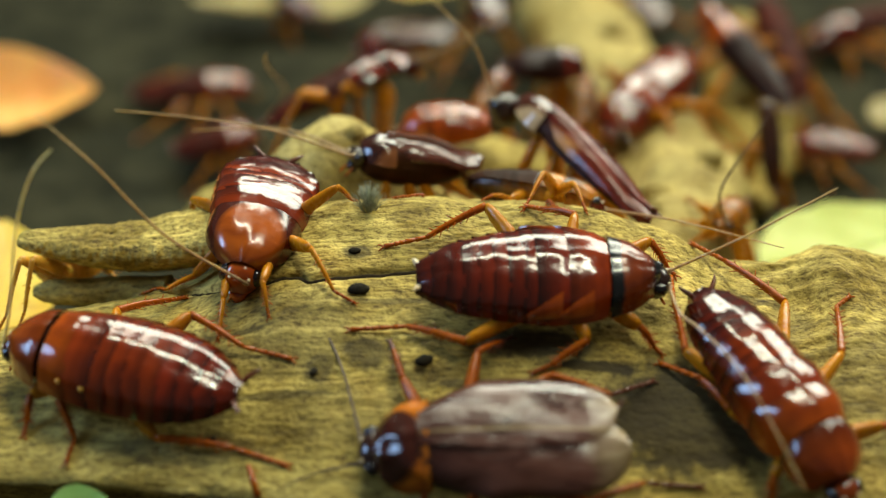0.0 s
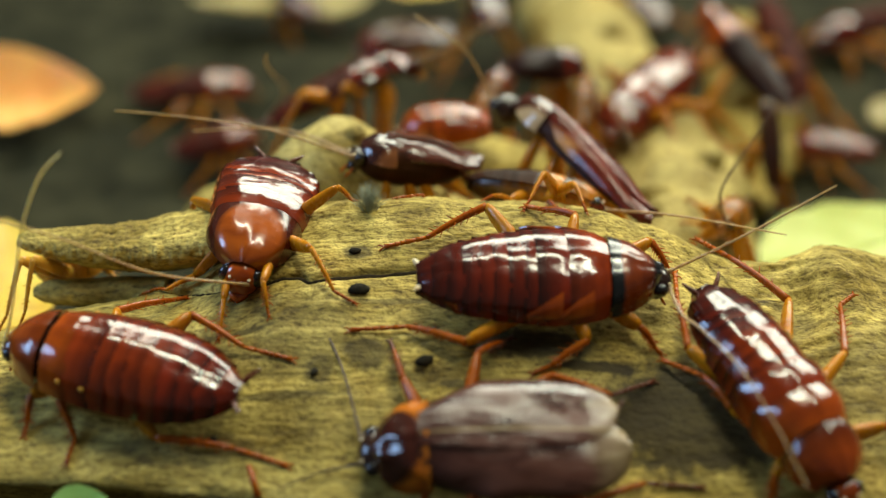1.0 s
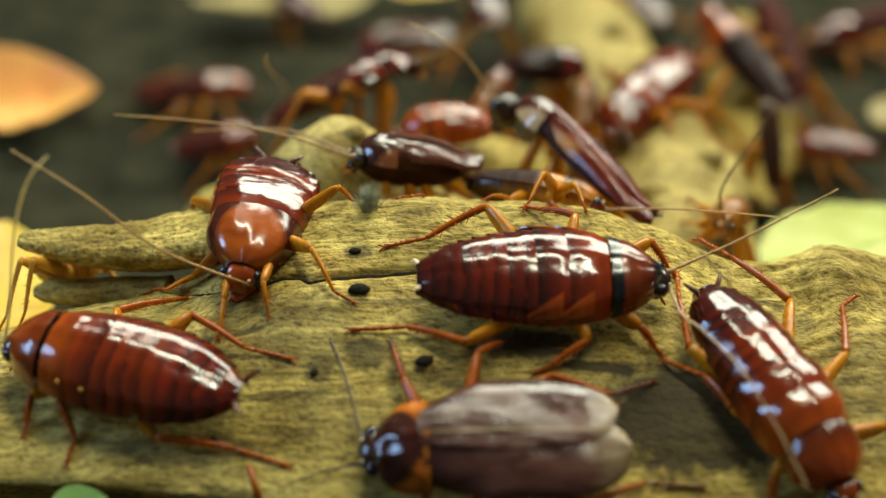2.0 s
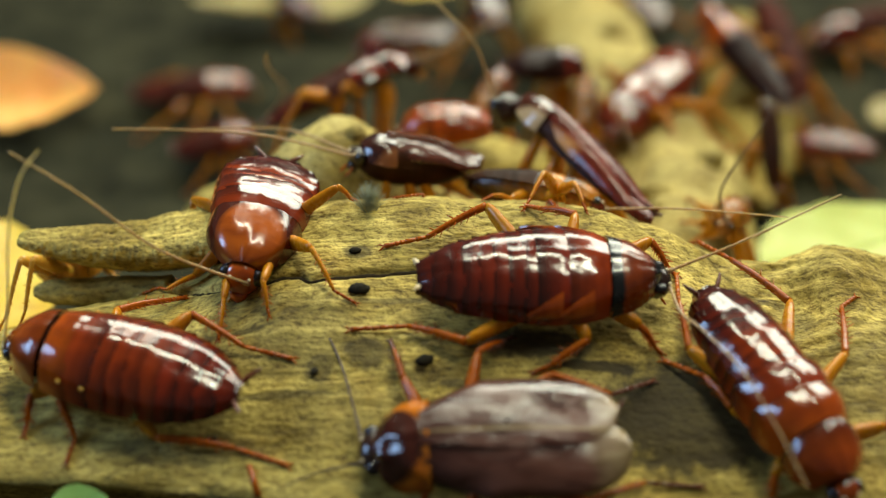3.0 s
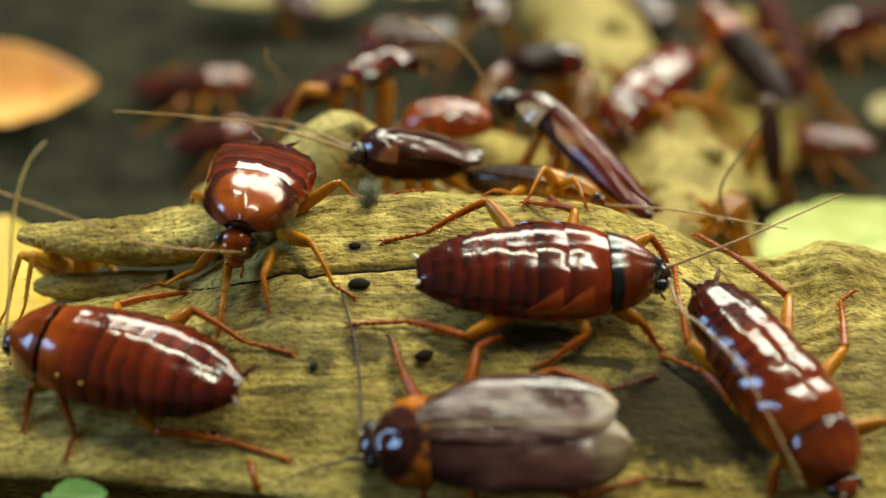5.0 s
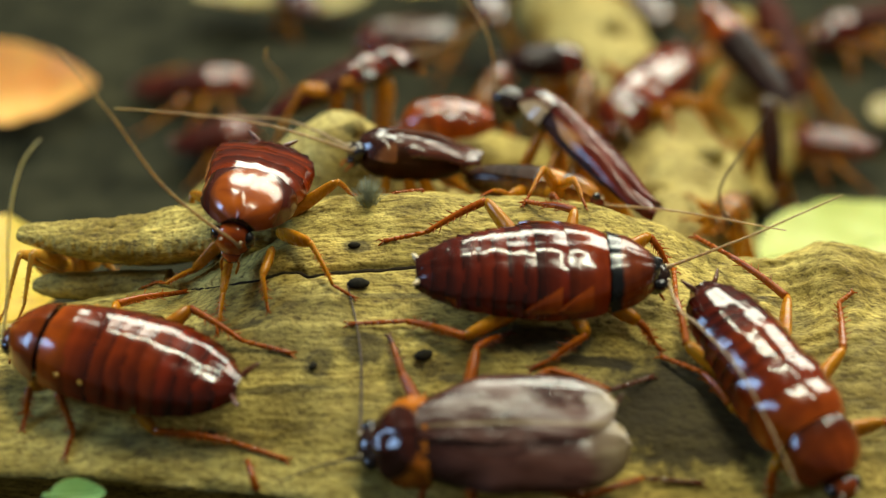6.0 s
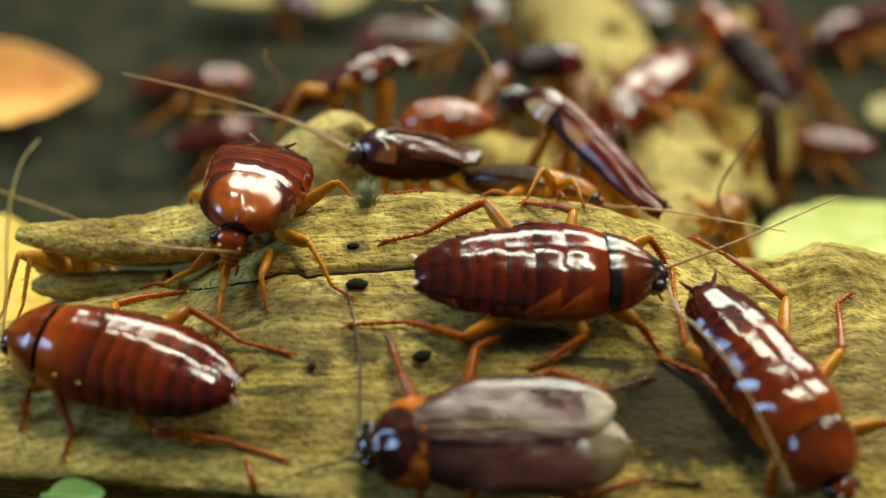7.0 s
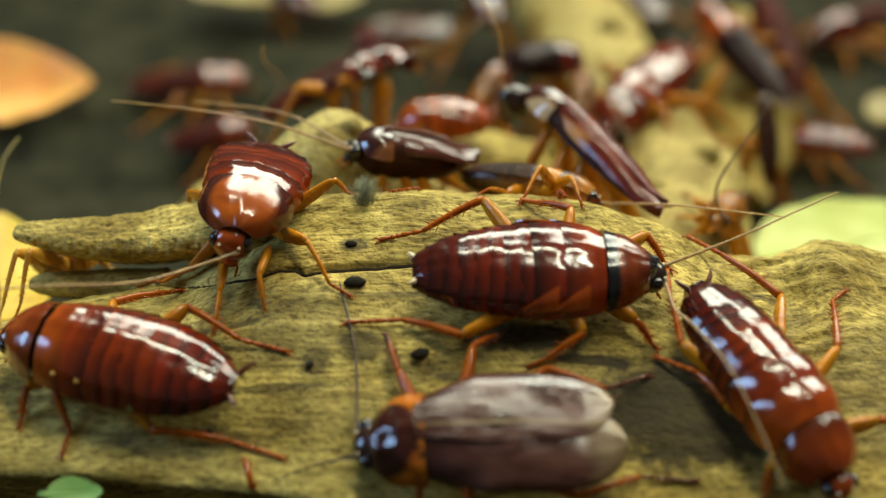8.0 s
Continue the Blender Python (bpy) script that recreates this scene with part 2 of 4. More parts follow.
WING = wing_material("brown_wing", (0.030, 0.009, 0.007), (0.14, 0.054, 0.038), (0.10, 0.024, 0.012), (0.44, 0.33, 0.17), 0.55, rough=(0.20, 0.36))
def shield_material(name, colours, rim_colour, length, width, aside, inner, reach=0.125, centre=0.400):
    """A neck shield, dark in the middle and lighter towards its rim. length, width: the cockroach's, in millimetres."""
    m = chitin_material(name, *colours, 0.18, 0.0)
    nt = m.node_tree
    p = nt.nodes["Principled BSDF"]
    dark = p.inputs["Base Color"].links[0].from_socket
    tc = nt.nodes.new("ShaderNodeTexCoord")
    mp = nt.nodes.new("ShaderNodeMapping")
    sx, sy = 1000 / (reach * length), 1000 / (0.375 * width)
    mp.inputs["Location"].default_value = (-centre * length * sx / 1000, aside, 0)
    mp.inputs["Scale"].default_value = (sx, sy, 0)
    nt.links.new(tc.outputs["Object"], mp.inputs["Vector"])
    ln = nt.nodes.new("ShaderNodeVectorMath")
    ln.operation = "LENGTH"
    nt.links.new(mp.outputs["Vector"], ln.inputs[0])
    rim = level(nt, ln.outputs["Value"], inner, inner + 0.19)
    nt.links.new(mix(nt, rim, dark, rim_colour), p.inputs["Base Color"])
    return m


def banded_material(name, base, light, band, hind, front):
    """A plate with a dark band across its hind rim and a dark front; hind, front: where they end, as shares of its length from behind."""
    m = chitin_material(name, base, light, 0.19, 0.0)
    nt = m.node_tree
    p = nt.nodes["Principled BSDF"]
    col = p.inputs["Base Color"].links[0].from_socket
    tc = nt.nodes.new("ShaderNodeTexCoord")
    sep = nt.nodes.new("ShaderNodeSeparateXYZ")
    nt.links.new(tc.outputs["Generated"], sep.inputs["Vector"])
    along = mix(nt, 0.12, sep.outputs["X"], noise_tex(nt, coords(nt), 420, 4, 0.6))
    col = mix(nt, level(nt, along, hind + 0.04, hind - 0.03), col, band)
    col = mix(nt, level(nt, along, front - 0.06, front + 0.08), col, band)
    nt.links.new(col, p.inputs["Base Color"])
    return m


SHIELD_BAND = banded_material("dark_banded_shield", (0.10, 0.012, 0.001), (0.27, 0.045, 0.004), (0.006, 0.008, 0.010), 0.25, 0.76)
SHIELD = shield_material("rimmed_shield", ((0.02, 0.003, 0.001), (0.055, 0.007, 0.002)), (0.48, 0.13, 0.005), 30.5, 12.6, -0.12, 0.93, 0.125, 0.408)
SHIELD_H = shield_material("brown_rimmed_shield", ((0.03, 0.006, 0.003), (0.08, 0.014, 0.004)), (0.44, 0.31, 0.17), 33.0, 6.5, 0.0, 1.0, 0.24)
WING_DARK = wing_material("dark_wing", (0.045, 0.010, 0.006), (0.13, 0.030, 0.014), (0.012, 0.003, 0.002), None, 0.7, rough=(0.16, 0.28))
SHIELD_F = shield_material("pale_rimmed_shield", ((0.012, 0.004, 0.003), (0.045, 0.009, 0.004)), (0.17, 0.06, 0.02), 18.4, 9.0, 0.0, 1.0, 0.22)
SHIELD_B = shield_material("dark_edged_amber_shield", ((0.17, 0.022, 0.001), (0.40, 0.085, 0.004)), (0.055, 0.006, 0.001), 23.5, 13.7, 0.0, 0.80, 0.23, 0.29)
WING_EDGED = wing_material("pale_edged_wing", (0.065, 0.009, 0.005), (0.22, 0.028, 0.010), (0.02, 0.004, 0.002), None, 0.3, (0.42, 0.20, 0.07), rough=(0.2, 0.32))
for m in (WING_DARK, WING_EDGED):
    m.node_tree.nodes["Principled BSDF"].inputs["Coat Weight"].default_value = 0.0
EYE_BLACK = chitin_material("eye_black", (0.006, 0.005, 0.006), (0.01, 0.008, 0.01), 0.08, 0.0)
PALE_SPOT = plain_material("pale_cuticle_and_glint", (0.7, 0.55, 0.3), (0.85, 0.72, 0.5), 500, 0.25)
FRASS = plain_material("black_frass", (0.010, 0.009, 0.006), (0.035, 0.03, 0.02), 900, 0.8)
SMUDGE = plain_material("grey_green_smudge", (0.24, 0.26, 0.17), (0.36, 0.37, 0.25), 700, 0.8)
LEAF_ORANGE = leaf_material("orange_leaf", (0.95, 0.31, 0.045), (1.0, 0.47, 0.11), (0.8, 0.5, 0.3))
LEAF_YELLOW = leaf_material("yellow_leaf", (0.62, 0.37, 0.03), (0.74, 0.50, 0.06), (0.6, 0.4, 0.2))
LEAF_LIME = leaf_material("lime_leaf", (0.46, 0.52, 0.09), (0.58, 0.62, 0.16), (0.6, 0.5, 0.2))
LEAF_GREEN = leaf_material("green_leaf", (0.20, 0.42, 0.10), (0.34, 0.55, 0.18), (0.5, 0.5, 0.3))
LEAF_TAN = leaf_material("tan_leaf", (0.24, 0.18, 0.035), (0.36, 0.28, 0.07), (0.5, 0.35, 0.2))


# ---- mesh helpers (all in millimetres) ----
def lerp_table(table, x):
    xs = [r[0] for r in table]
    if x <= xs[0]:
        return list(table[0][1:])
    for a, b in zip(table, table[1:]):
        if x <= b[0]:
            f = (x - a[0]) / (b[0] - a[0])
            f = f * f * (3 - 2 * f) * 0.5 + f * 0.5
            return [p + (q - p) * f for p, q in zip(a[1:], b[1:])]
    return list(table[-1][1:])


def catmull(points, count, closed=False):
    pts = [Vector(p) for p in points]
    k = len(pts)
    out = []
    for i in range(k if closed else k - 1):
        if closed:
            a, b, c, d = (pts[(i + j - 1) % k] for j in range(4))
        else:
            a, b, c, d = pts[max(i - 1, 0)], pts[i], pts[i + 1], pts[min(i + 2, k - 1)]
        n = count[i] if isinstance(count, (list, tuple)) else count
        for j in range(n):
            t = j / n
            out.append(0.5 * (2 * b + (c - a) * t + (2 * a - 5 * b + 4 * c - d) * t * t + (3 * b - a - 3 * c + d) * t ** 3))
    if not closed:
        out.append(pts[-1])
    return out


def sheet(rows, loop=False, caps=False):
    """Vertices and faces of rows of points; loop joins each row's ends, caps closes first and last."""
    n = len(rows[0])
    verts = [tuple(p) for r in rows for p in r]
    faces = []
    for i in range(len(rows) - 1):
        for j in range(n if loop else n - 1):
            k = (j + 1) % n
            faces.append((i * n + j, i * n + k, (i + 1) * n + k, (i + 1) * n + j))
    if caps:
        faces.append(tuple(reversed(range(n))))
        faces.append(tuple(range((len(rows) - 1) * n, len(rows) * n)))
    return verts, faces


def joined(*pieces):
    verts, faces = [], []
    for v, f in pieces:
        k = len(verts)
        verts += v
        faces += [tuple(i + k for i in q) for q in f]
    return verts, faces


def mesh_of(name, vf, mat, smooth=True):
    me = bpy.data.meshes.new(name)
    me.from_pydata([(x * MM, y * MM, z * MM) for x, y, z in vf[0]], [], vf[1])
    me.materials.append(mat)
    me.update()
    bm = bmesh.new()
    bm.from_mesh(me)
    bmesh.ops.recalc_face_normals(bm, faces=bm.faces)
    bm.to_mesh(me)
    bm.free()
    me.polygons.foreach_set("use_smooth", [smooth] * len(me.polygons))
    return me


def part(name, vf, mat, parent, label="", at=(0, 0, 0), smooth=True):
    """One mesh under a thing or part; at: its origin in the parent's space, with the points given round it."""
    ob = new(name, mesh_of(name, vf, mat, smooth))
    ob.parent = parent
    ob.location = Vector(at) * MM
    if label:
        ob["label"] = label
    return ob


def tube(path, radii, sides=8, flat=1.0, up=(0, 0, 1)):
    """A closed tube along a path; flat squeezes it across 'up'."""
    pts = [Vector(p) for p in path]
    rows = []
    for i, p in enumerate(pts):
        d = (pts[min(i + 1, len(pts) - 1)] - pts[max(i - 1, 0)]).normalized()
        s = d.cross(Vector(up))
        if s.length < 1e-4:
            s = d.cross(Vector((1, 0, 0)))
        s.normalize()
        u = s.cross(d)
        r = radii[i] if isinstance(radii, (list, tuple)) else radii
        rows.append([p + s * (math.cos(a) * r * flat) + u * (math.sin(a) * r) for a in (2 * math.pi * k / sides for k in range(sides))])
    return sheet(rows, loop=True, caps=True)


def ellipsoid(c, r, nu=10, nv=12):
    rows = []
    for i in range(nu + 1):
        t = -math.pi / 2 + math.pi * (0.02 + 0.96 * i / nu)
        rows.append([(c[0] + r[0] * math.sin(t), c[1] + r[1] * math.cos(t) * math.cos(a), c[2] + r[2] * math.cos(t) * math.sin(a)) for a in (2 * math.pi * k / nv for k in range(nv))])
    return sheet(rows, loop=True, caps=True)


def wobble(p, size, seed=0.0):
    return noise.noise(Vector((p[0] / size + seed, p[1] / size - seed, p[2] / size + 3 * seed)))


SUPPORTS = []


def support(vf):
    SUPPORTS.append(BVHTree.FromPolygons([Vector(v) for v in vf[0]], vf[1]))


def drop(x, y, top=80.0):
    """The highest point of wood or ground under (x, y)."""
    best = None
    for tree in SUPPORTS:
        hit = tree.ray_cast(Vector((x, y, top)), Vector((0, 0, -1)))[0]
        if hit is not None and (best is None or hit.z > best.z):
            best = hit
    return best if best is not None else Vector((x, y, -50.0))


# ---- ground ----
def build_ground():
    def height(x, y):
        p = (x, y, 0)
        return -50 + 3.0 * wobble(p, 45, 1) + 1.6 * wobble(p, 14, 2) + 1.0 * wobble(p, 5, 3) + 0.5 * wobble(p, 2.2, 4)

    inner = [[(x, y, height(x, y)) for x in np.linspace(-190, 190, 190)] for y in np.linspace(-90, 330, 200)]
    vf = sheet(inner)
    support(vf)
    rim = [-60000, -3000, -190 + 1e-3, 190 - 1e-3, 3000, 60000]
    rimy = [-60000, -3000, -90, 330, 3000, 60000]
    # the far ground lies just below the near one's edge
    far = sheet([[(x, y, -54.5) for x in rim] for y in rimy])
    ob = new("ground", mesh_of("ground", joined(vf, far), SOIL))
    tagged(ob, "dark damp soil floor with crumbs and lumps", "soil", kind="structure")


build_ground()


# ---- driftwood ----
#  x, ridge y, ridge z, front lip y, front lip z
LOG = [(-95, 3, -22, -18, -24), (-78, 4, -20.5, -19, -23), (-62, 6, -18.4, -19.2, -20.6), (-54, 8, -16.6, -19.8, -20.3), (-46, 10, -15.8, -20.6, -20.2),
       (-37, 13, -14.2, -21.4, -20.2), (-29.6, 15, -10.6, -22.2, -20.3), (-21.4, 17, -5.3, -23.2, -20.7), (-14.9, 18, -3.7, -25, -21.2), (1.3, 18, -3.5, -27, -22),
       (11.8, 18, -3.7, -29, -22.8), (20.8, 18, -5, -30, -23.4), (29.8, 17, -7.5, -31, -23.7), (42, 15, -12.0, -32, -24), (48.6, 15, -12.2, -32.5, -24.2),
       (56, 17, -10.6, -32.6, -24.2), (64, 17, -12.8, -33, -24.2), (75.6, 17, -15.0, -33, -24.5), (100, 16, -16, -33, -26)]


# the long crack: x, y
CRACK = [(-42, 13), (-37, 11.2), (-30, 7.6), (-24, 5.4), (-20, 5.0), (-18.5, 3.9), (-12, 4.6), (-2, 5.5), (6, 5.8)]


def log_ring(x, n=(24, 44, 58, 14, 16, 6, 4, 8, 14)):
    ry, rz, fy, fz = lerp_table(LOG, x)
    my, mz = ry * 0.5 + fy * 0.5, rz * 0.5 + fz * 0.5 + 2.6
    ctrl = [(0, fy - 1.6, fz - 1.9), (0, fy + 4.6, fz + 2.0), (0, my, mz), (0, ry - 4, rz - 0.5), (0, ry + 1.5, rz - 0.4), (0, ry + 8, rz - 8), (0, ry + 6, -50), (0, fy + 12, -50), (0, fy + 5, fz - 7)]
    return catmull(ctrl, n, True)


def log_detail(p):
    """Weathered relief: long fibres along the wood, broad dents, pits and a few deep cracks."""
    x, y, z = p
    fib = Vector((x * 0.14, y * 0.9 + 0.08 * x, z * 0.9))
    d = 0.06 * noise.noise(fib * 1.1) + 0.06 * noise.noise(fib * 2.6 + Vector((5, 0, 0)))
    d += 0.8 * wobble(p, 13, 7) + 0.20 * wobble(p, 5.5, 8)
    crumb = 0.35 + 0.65 * max(0.0, min(1.0, 0.5 + 1.4 * wobble(p, 17, 21)))
    # the crest is more crumbled than the face
    crumb *= 0.55 + 0.6 * max(0.0, min(1.0, (y - 6) / 8))
    d += crumb * (0.20 * wobble((x * 0.3, y, z), 1.4, 9) + 0.24 * wobble((x * 0.5, y, z), 0.75, 10))
    # peeled layers: low steps that follow the fibres
    d += 0.05 * math.tanh(7 * noise.noise(Vector((x * 0.05, y * 0.22 + 0.02 * x, 9.3))))
    return d


def build_log():
    rows = []
    for x in np.linspace(-92, 98, 720):
        ring = log_ring(x)
        k = len(ring)
        row = []
        for j, q in enumerate(ring):
            p = Vector((x, q.y, q.z))
            t = ring[(j + 1) % k] - ring[j - 1]
            nrm = Vector((0, -t.z, t.y)).normalized()
            if nrm.z < 0 and j < 138:
                nrm = -nrm
            d = log_detail(p) if q.z > -40 else 0
            # the long crack that runs under the limb and along the face
            cy = lerp_table(CRACK, x)[0] + 0.22 * wobble(p, 2.5, 5)
            deep = 0.0
            if -42 < x < 6:
                deep = 1.1 * math.exp(-((p.y - cy) / 0.45) ** 2) * min(1, (x + 42) / 5, (6 - x) / 3)
            d -= deep
            # a hollow beside the knob
            d -= 2.2 * math.exp(-((p.x - 50) / 5) ** 2 - ((p.y - 6) / 5) ** 2)
            r = math.hypot((p.x - 50) * 0.8, p.y - 6)
            d += 0.22 * math.sin(r * 2.1 + 1.5 * wobble(p, 6, 12)) * math.exp(-((r - 7) / 6) ** 2)
            d += 1.4 * math.exp(-((p.x - 56) / 4.5) ** 2 - ((p.y - 12) / 4) ** 2)
            row.append(p + nrm * d)
        rows.append(row)
    vf = sheet(rows, loop=True, caps=True)
    support(vf)
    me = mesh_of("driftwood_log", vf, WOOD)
    ob = new("driftwood_log", me)
    tagged(ob, "weathered tan driftwood log with cracks, stains and a painted shadow", "log")
    return ob


LOG_OB = build_log()


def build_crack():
    """A black strip along the bottom of the long crack, painting its shade."""
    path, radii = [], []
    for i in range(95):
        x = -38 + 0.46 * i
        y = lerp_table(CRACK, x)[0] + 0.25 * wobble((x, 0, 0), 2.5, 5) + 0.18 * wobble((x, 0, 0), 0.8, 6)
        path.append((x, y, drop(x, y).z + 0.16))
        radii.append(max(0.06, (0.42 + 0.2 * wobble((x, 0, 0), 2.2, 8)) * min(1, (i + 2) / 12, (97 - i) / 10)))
    part("crack", tube(path, radii, 7), CRACK_SHADE, LOG_OB, "black strip that paints the shade in the long crack")


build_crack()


def branch(name, path, radii, mat, parent, label="", rough=0.5, n=16, sides=40, squash=1.0, seed=0.0, brow=0.0, grit=0.0):
    """A bent, lumpy length of wood along a path."""
    pts = catmull(path, n)
    rads = [r.x for r in catmull([(r, 0, 0) for r in radii], n)]
    rows = []
    for i, p in enumerate(pts):
        d = (pts[min(i + 1, len(pts) - 1)] - pts[max(i - 1, 0)]).normalized()
        s = d.cross(Vector((0, 0, 1))).normalized()
        u = s.cross(d)
        row = []
        for k in range(sides):
            a = 2 * math.pi * k / sides
            o = s * math.cos(a) + u * math.sin(a) * squash
            if brow:
                # a flatter top that overhangs its hollow underside
                o *= 1 + brow * math.exp(-((a - 0.45) / 0.45) ** 2) - (0.9 * brow * math.exp(-((a - 5.3) / 0.6) ** 2))
            q = p + o * rads[i]
            w = rough * (1.6 * wobble(q, 9, seed + 1) + 0.7 * wobble(q, 3.2, seed + 2) + 0.35 * noise.noise(Vector((i * 0.35, a * 5, seed))))
            w += grit * (wobble(q, 1.3, seed + 5) + 0.8 * wobble(q, 0.6, seed + 6))
            row.append(q + o * w * min(1, rads[i] / 3))
        rows.append(row)
    vf = sheet(rows, loop=True, caps=True)
    support(vf)
    if parent:
        return part(name, vf, mat, parent, label)
    return new(name, mesh_of(name, vf, mat))


branch("limb", [(-62.4, 20, -11.2), (-60.5, 20, -11.4), (-52, 20, -12.6), (-44, 20.5, -13.0), (-34, 20, -11.4), (-25, 18, -9.6), (-13, 15, -11)], [0.9, 2.0, 3.5, 4.4, 5.0, 4.8, 2.2], WOOD, LOG_OB, "pale broken limb with a rounded tip", 0.35, sides=96, n=34, seed=4, brow=0.5, grit=0.22)
branch("stub", [(-60.5, 17.5, -18.4), (-58, 17.5, -18.4), (-50, 17.5, -18.6), (-40, 16, -18)], [0.8, 1.8, 2.3, 3.0], WOOD, LOG_OB, "", 0.3, sides=56, n=24, seed=6, grit=0.15)

mid_log = branch("driftwood_branch", [(-27, 49, -24), (-24, 47, -19), (-17, 45, -14.5), (-7, 46, -24), (6, 46, -33), (22, 43, -38), (38, 40, -42)], [2, 6, 9.2, 9, 9.5, 9.5, 7], WOOD_PALE, None, rough=0.8, seed=11)
tagged(mid_log, "pale yellow driftwood branch lying behind the log", "branch")
far_log = branch("driftwood_branch", [(38, 34, -35), (42.5, 55, -36), (43.5, 80, -39), (39, 105, -43), (36, 135, -45), (31, 175, -47), (26, 215, -48)], [8, 11, 12.5, 14, 13.5, 12, 9], WOOD_PALE, None, rough=1.3, seed=15)
low_log = branch("driftwood_branch", [(-48, 64, -40), (-34, 66, -34), (-14, 73, -33), (6, 74, -33), (26, 78, -38)], [4, 8, 9.5, 9.5, 8], WOOD, None, rough=1.1, seed=23)
side_log = branch("driftwood_branch", [(58, 92, -49), (64, 112, -46), (68, 138, -44), (68, 165, -47)], [5, 9, 10, 7], WOOD, None, rough=1.1, seed=31)
tagged(side_log, "dark shaded driftwood branch on the soil", "branch")
tagged(low_log, "shaded driftwood branch under the far cockroaches", "branch")
tagged(far_log, "pale yellow driftwood branch running away over the soil", "branch")

for spot, tip, r in (((47, 72, -27), (49, 70, -24), 2.2), ((38, 60, -27), (34, 60, -25), 2.0), ((37, 140, -33), (35, 139, -30.5), 2.4)):
    branch("knot", [spot, tuple((a + b) / 2 for a, b in zip(spot, tip)), tip], [r * 1.3, r, r * 0.6], WOOD_PALE, far_log, "", 0.3, 6, 16, seed=r)
branch("knot", [(-14, 44, -7), (-13.5, 43, -5.5), (-13, 42.5, -4.6)], [2.4, 1.8, 1.0], WOOD_PALE, mid_log, "", 0.3, 6, 16, seed=9)


# ---- cockroaches ----
NYMPH_W = [(0, 0.24), (0.02, 0.38), (0.06, 0.54), (0.12, 0.68), (0.2, 0.82), (0.3, 0.92), (0.42, 0.98), (0.56, 1.0), (0.72, 0.95), (0.84, 0.8), (0.93, 0.56), (1.0, 0.24), (1.1, 0.05)]
NYMPH_H = [(0, 0.42), (0.05, 0.62), (0.14, 0.84), (0.28, 0.97), (0.45, 1.0), (0.65, 0.95), (0.82, 0.74), (0.94, 0.48), (1.0, 0.28), (1.1, 0.1)]
SLIM_W = [(0, 0.3), (0.03, 0.58), (0.08, 0.78), (0.14, 0.85), (0.2, 0.83), (0.25, 0.9), (0.34, 0.96), (0.5, 1.0), (0.7, 0.97), (0.85, 0.84), (0.95, 0.6), (1.0, 0.3), (1.1, 0.05)]
ADULT_W = [(0, 0.25), (0.02, 0.48), (0.06, 0.68), (0.13, 0.86), (0.2, 0.9), (0.26, 0.84), (0.4, 0.9), (0.6, 0.9), (0.8, 0.75), (0.93, 0.5), (1.0, 0.25), (1.1, 0.1)]


def curve(table, s):
    for (a, p), (b, q) in zip(table, table[1:]):
        if s <= b:
            f = max(0.0, (s - a) / (b - a))
            return p + (q - p) * f
    return table[-1][1]


def plate(L, W, H, z0, s0, s1, wt, ht, proud, pad=0.0, over=0.02, nu=8, na=29, round_front=0.0, seed=0.0, dents=0.16):
    """A back plate, arched over the body from s0 to s1 of its length, its hind rim overlapping the next one. pad: wing pads at its hind corners."""
    rows = []
    amax = 1.56
    for i in range(nu + 2):
        u = min(i, nu) / nu
        row = []
        for k in range(na):
            a = -amax + 2 * amax * k / (na - 1)
            lobe = math.exp(-((abs(a) - 1.22) / 0.26) ** 2)
            end = s1 + over + pad * lobe
            start = s0 + round_front * (1 - math.cos(a * 0.8))
            s = start + (end - start) * u
            hw = curve(wt, min(s, s1 + over + pad * 0.4)) * W / 2
            h = curve(ht, min(s, s1 + over)) * H
            swell = proud * (0.35 + 0.65 * u) + proud * 0.8 * math.sin(math.pi * u) + (0.35 * lobe * u * u if pad else 0)
            swell += dents * wobble((s * L, a * 5, seed), 2.3, seed) + dents * 0.5 * wobble((s * L, a * 5, seed), 0.9, seed + 3)
            if i > nu:
                swell -= proud * 1.4 + 0.06
                s -= 0.004
            ca, sa = math.cos(a), math.sin(a)
            brim = max(0.0, (abs(a) - 1.2) / 0.36) ** 2
            y = (hw + swell + 0.3 * brim) * math.copysign(abs(sa) ** 0.92, sa)
            z = z0 + (h + swell) * (max(ca, 0.0) ** 0.92) - 0.25 * brim + 0.16 * math.exp(-(a / 0.07) ** 2) - 0.10 * math.exp(-((abs(a) - 0.2) / 0.1) ** 2)
            row.append((L * (0.5 - s), y, z))
        rows.append(row)
    # the folded rim is a sharp edge of its own
    return joined(sheet(rows[:-1]), sheet(rows[-2:]))


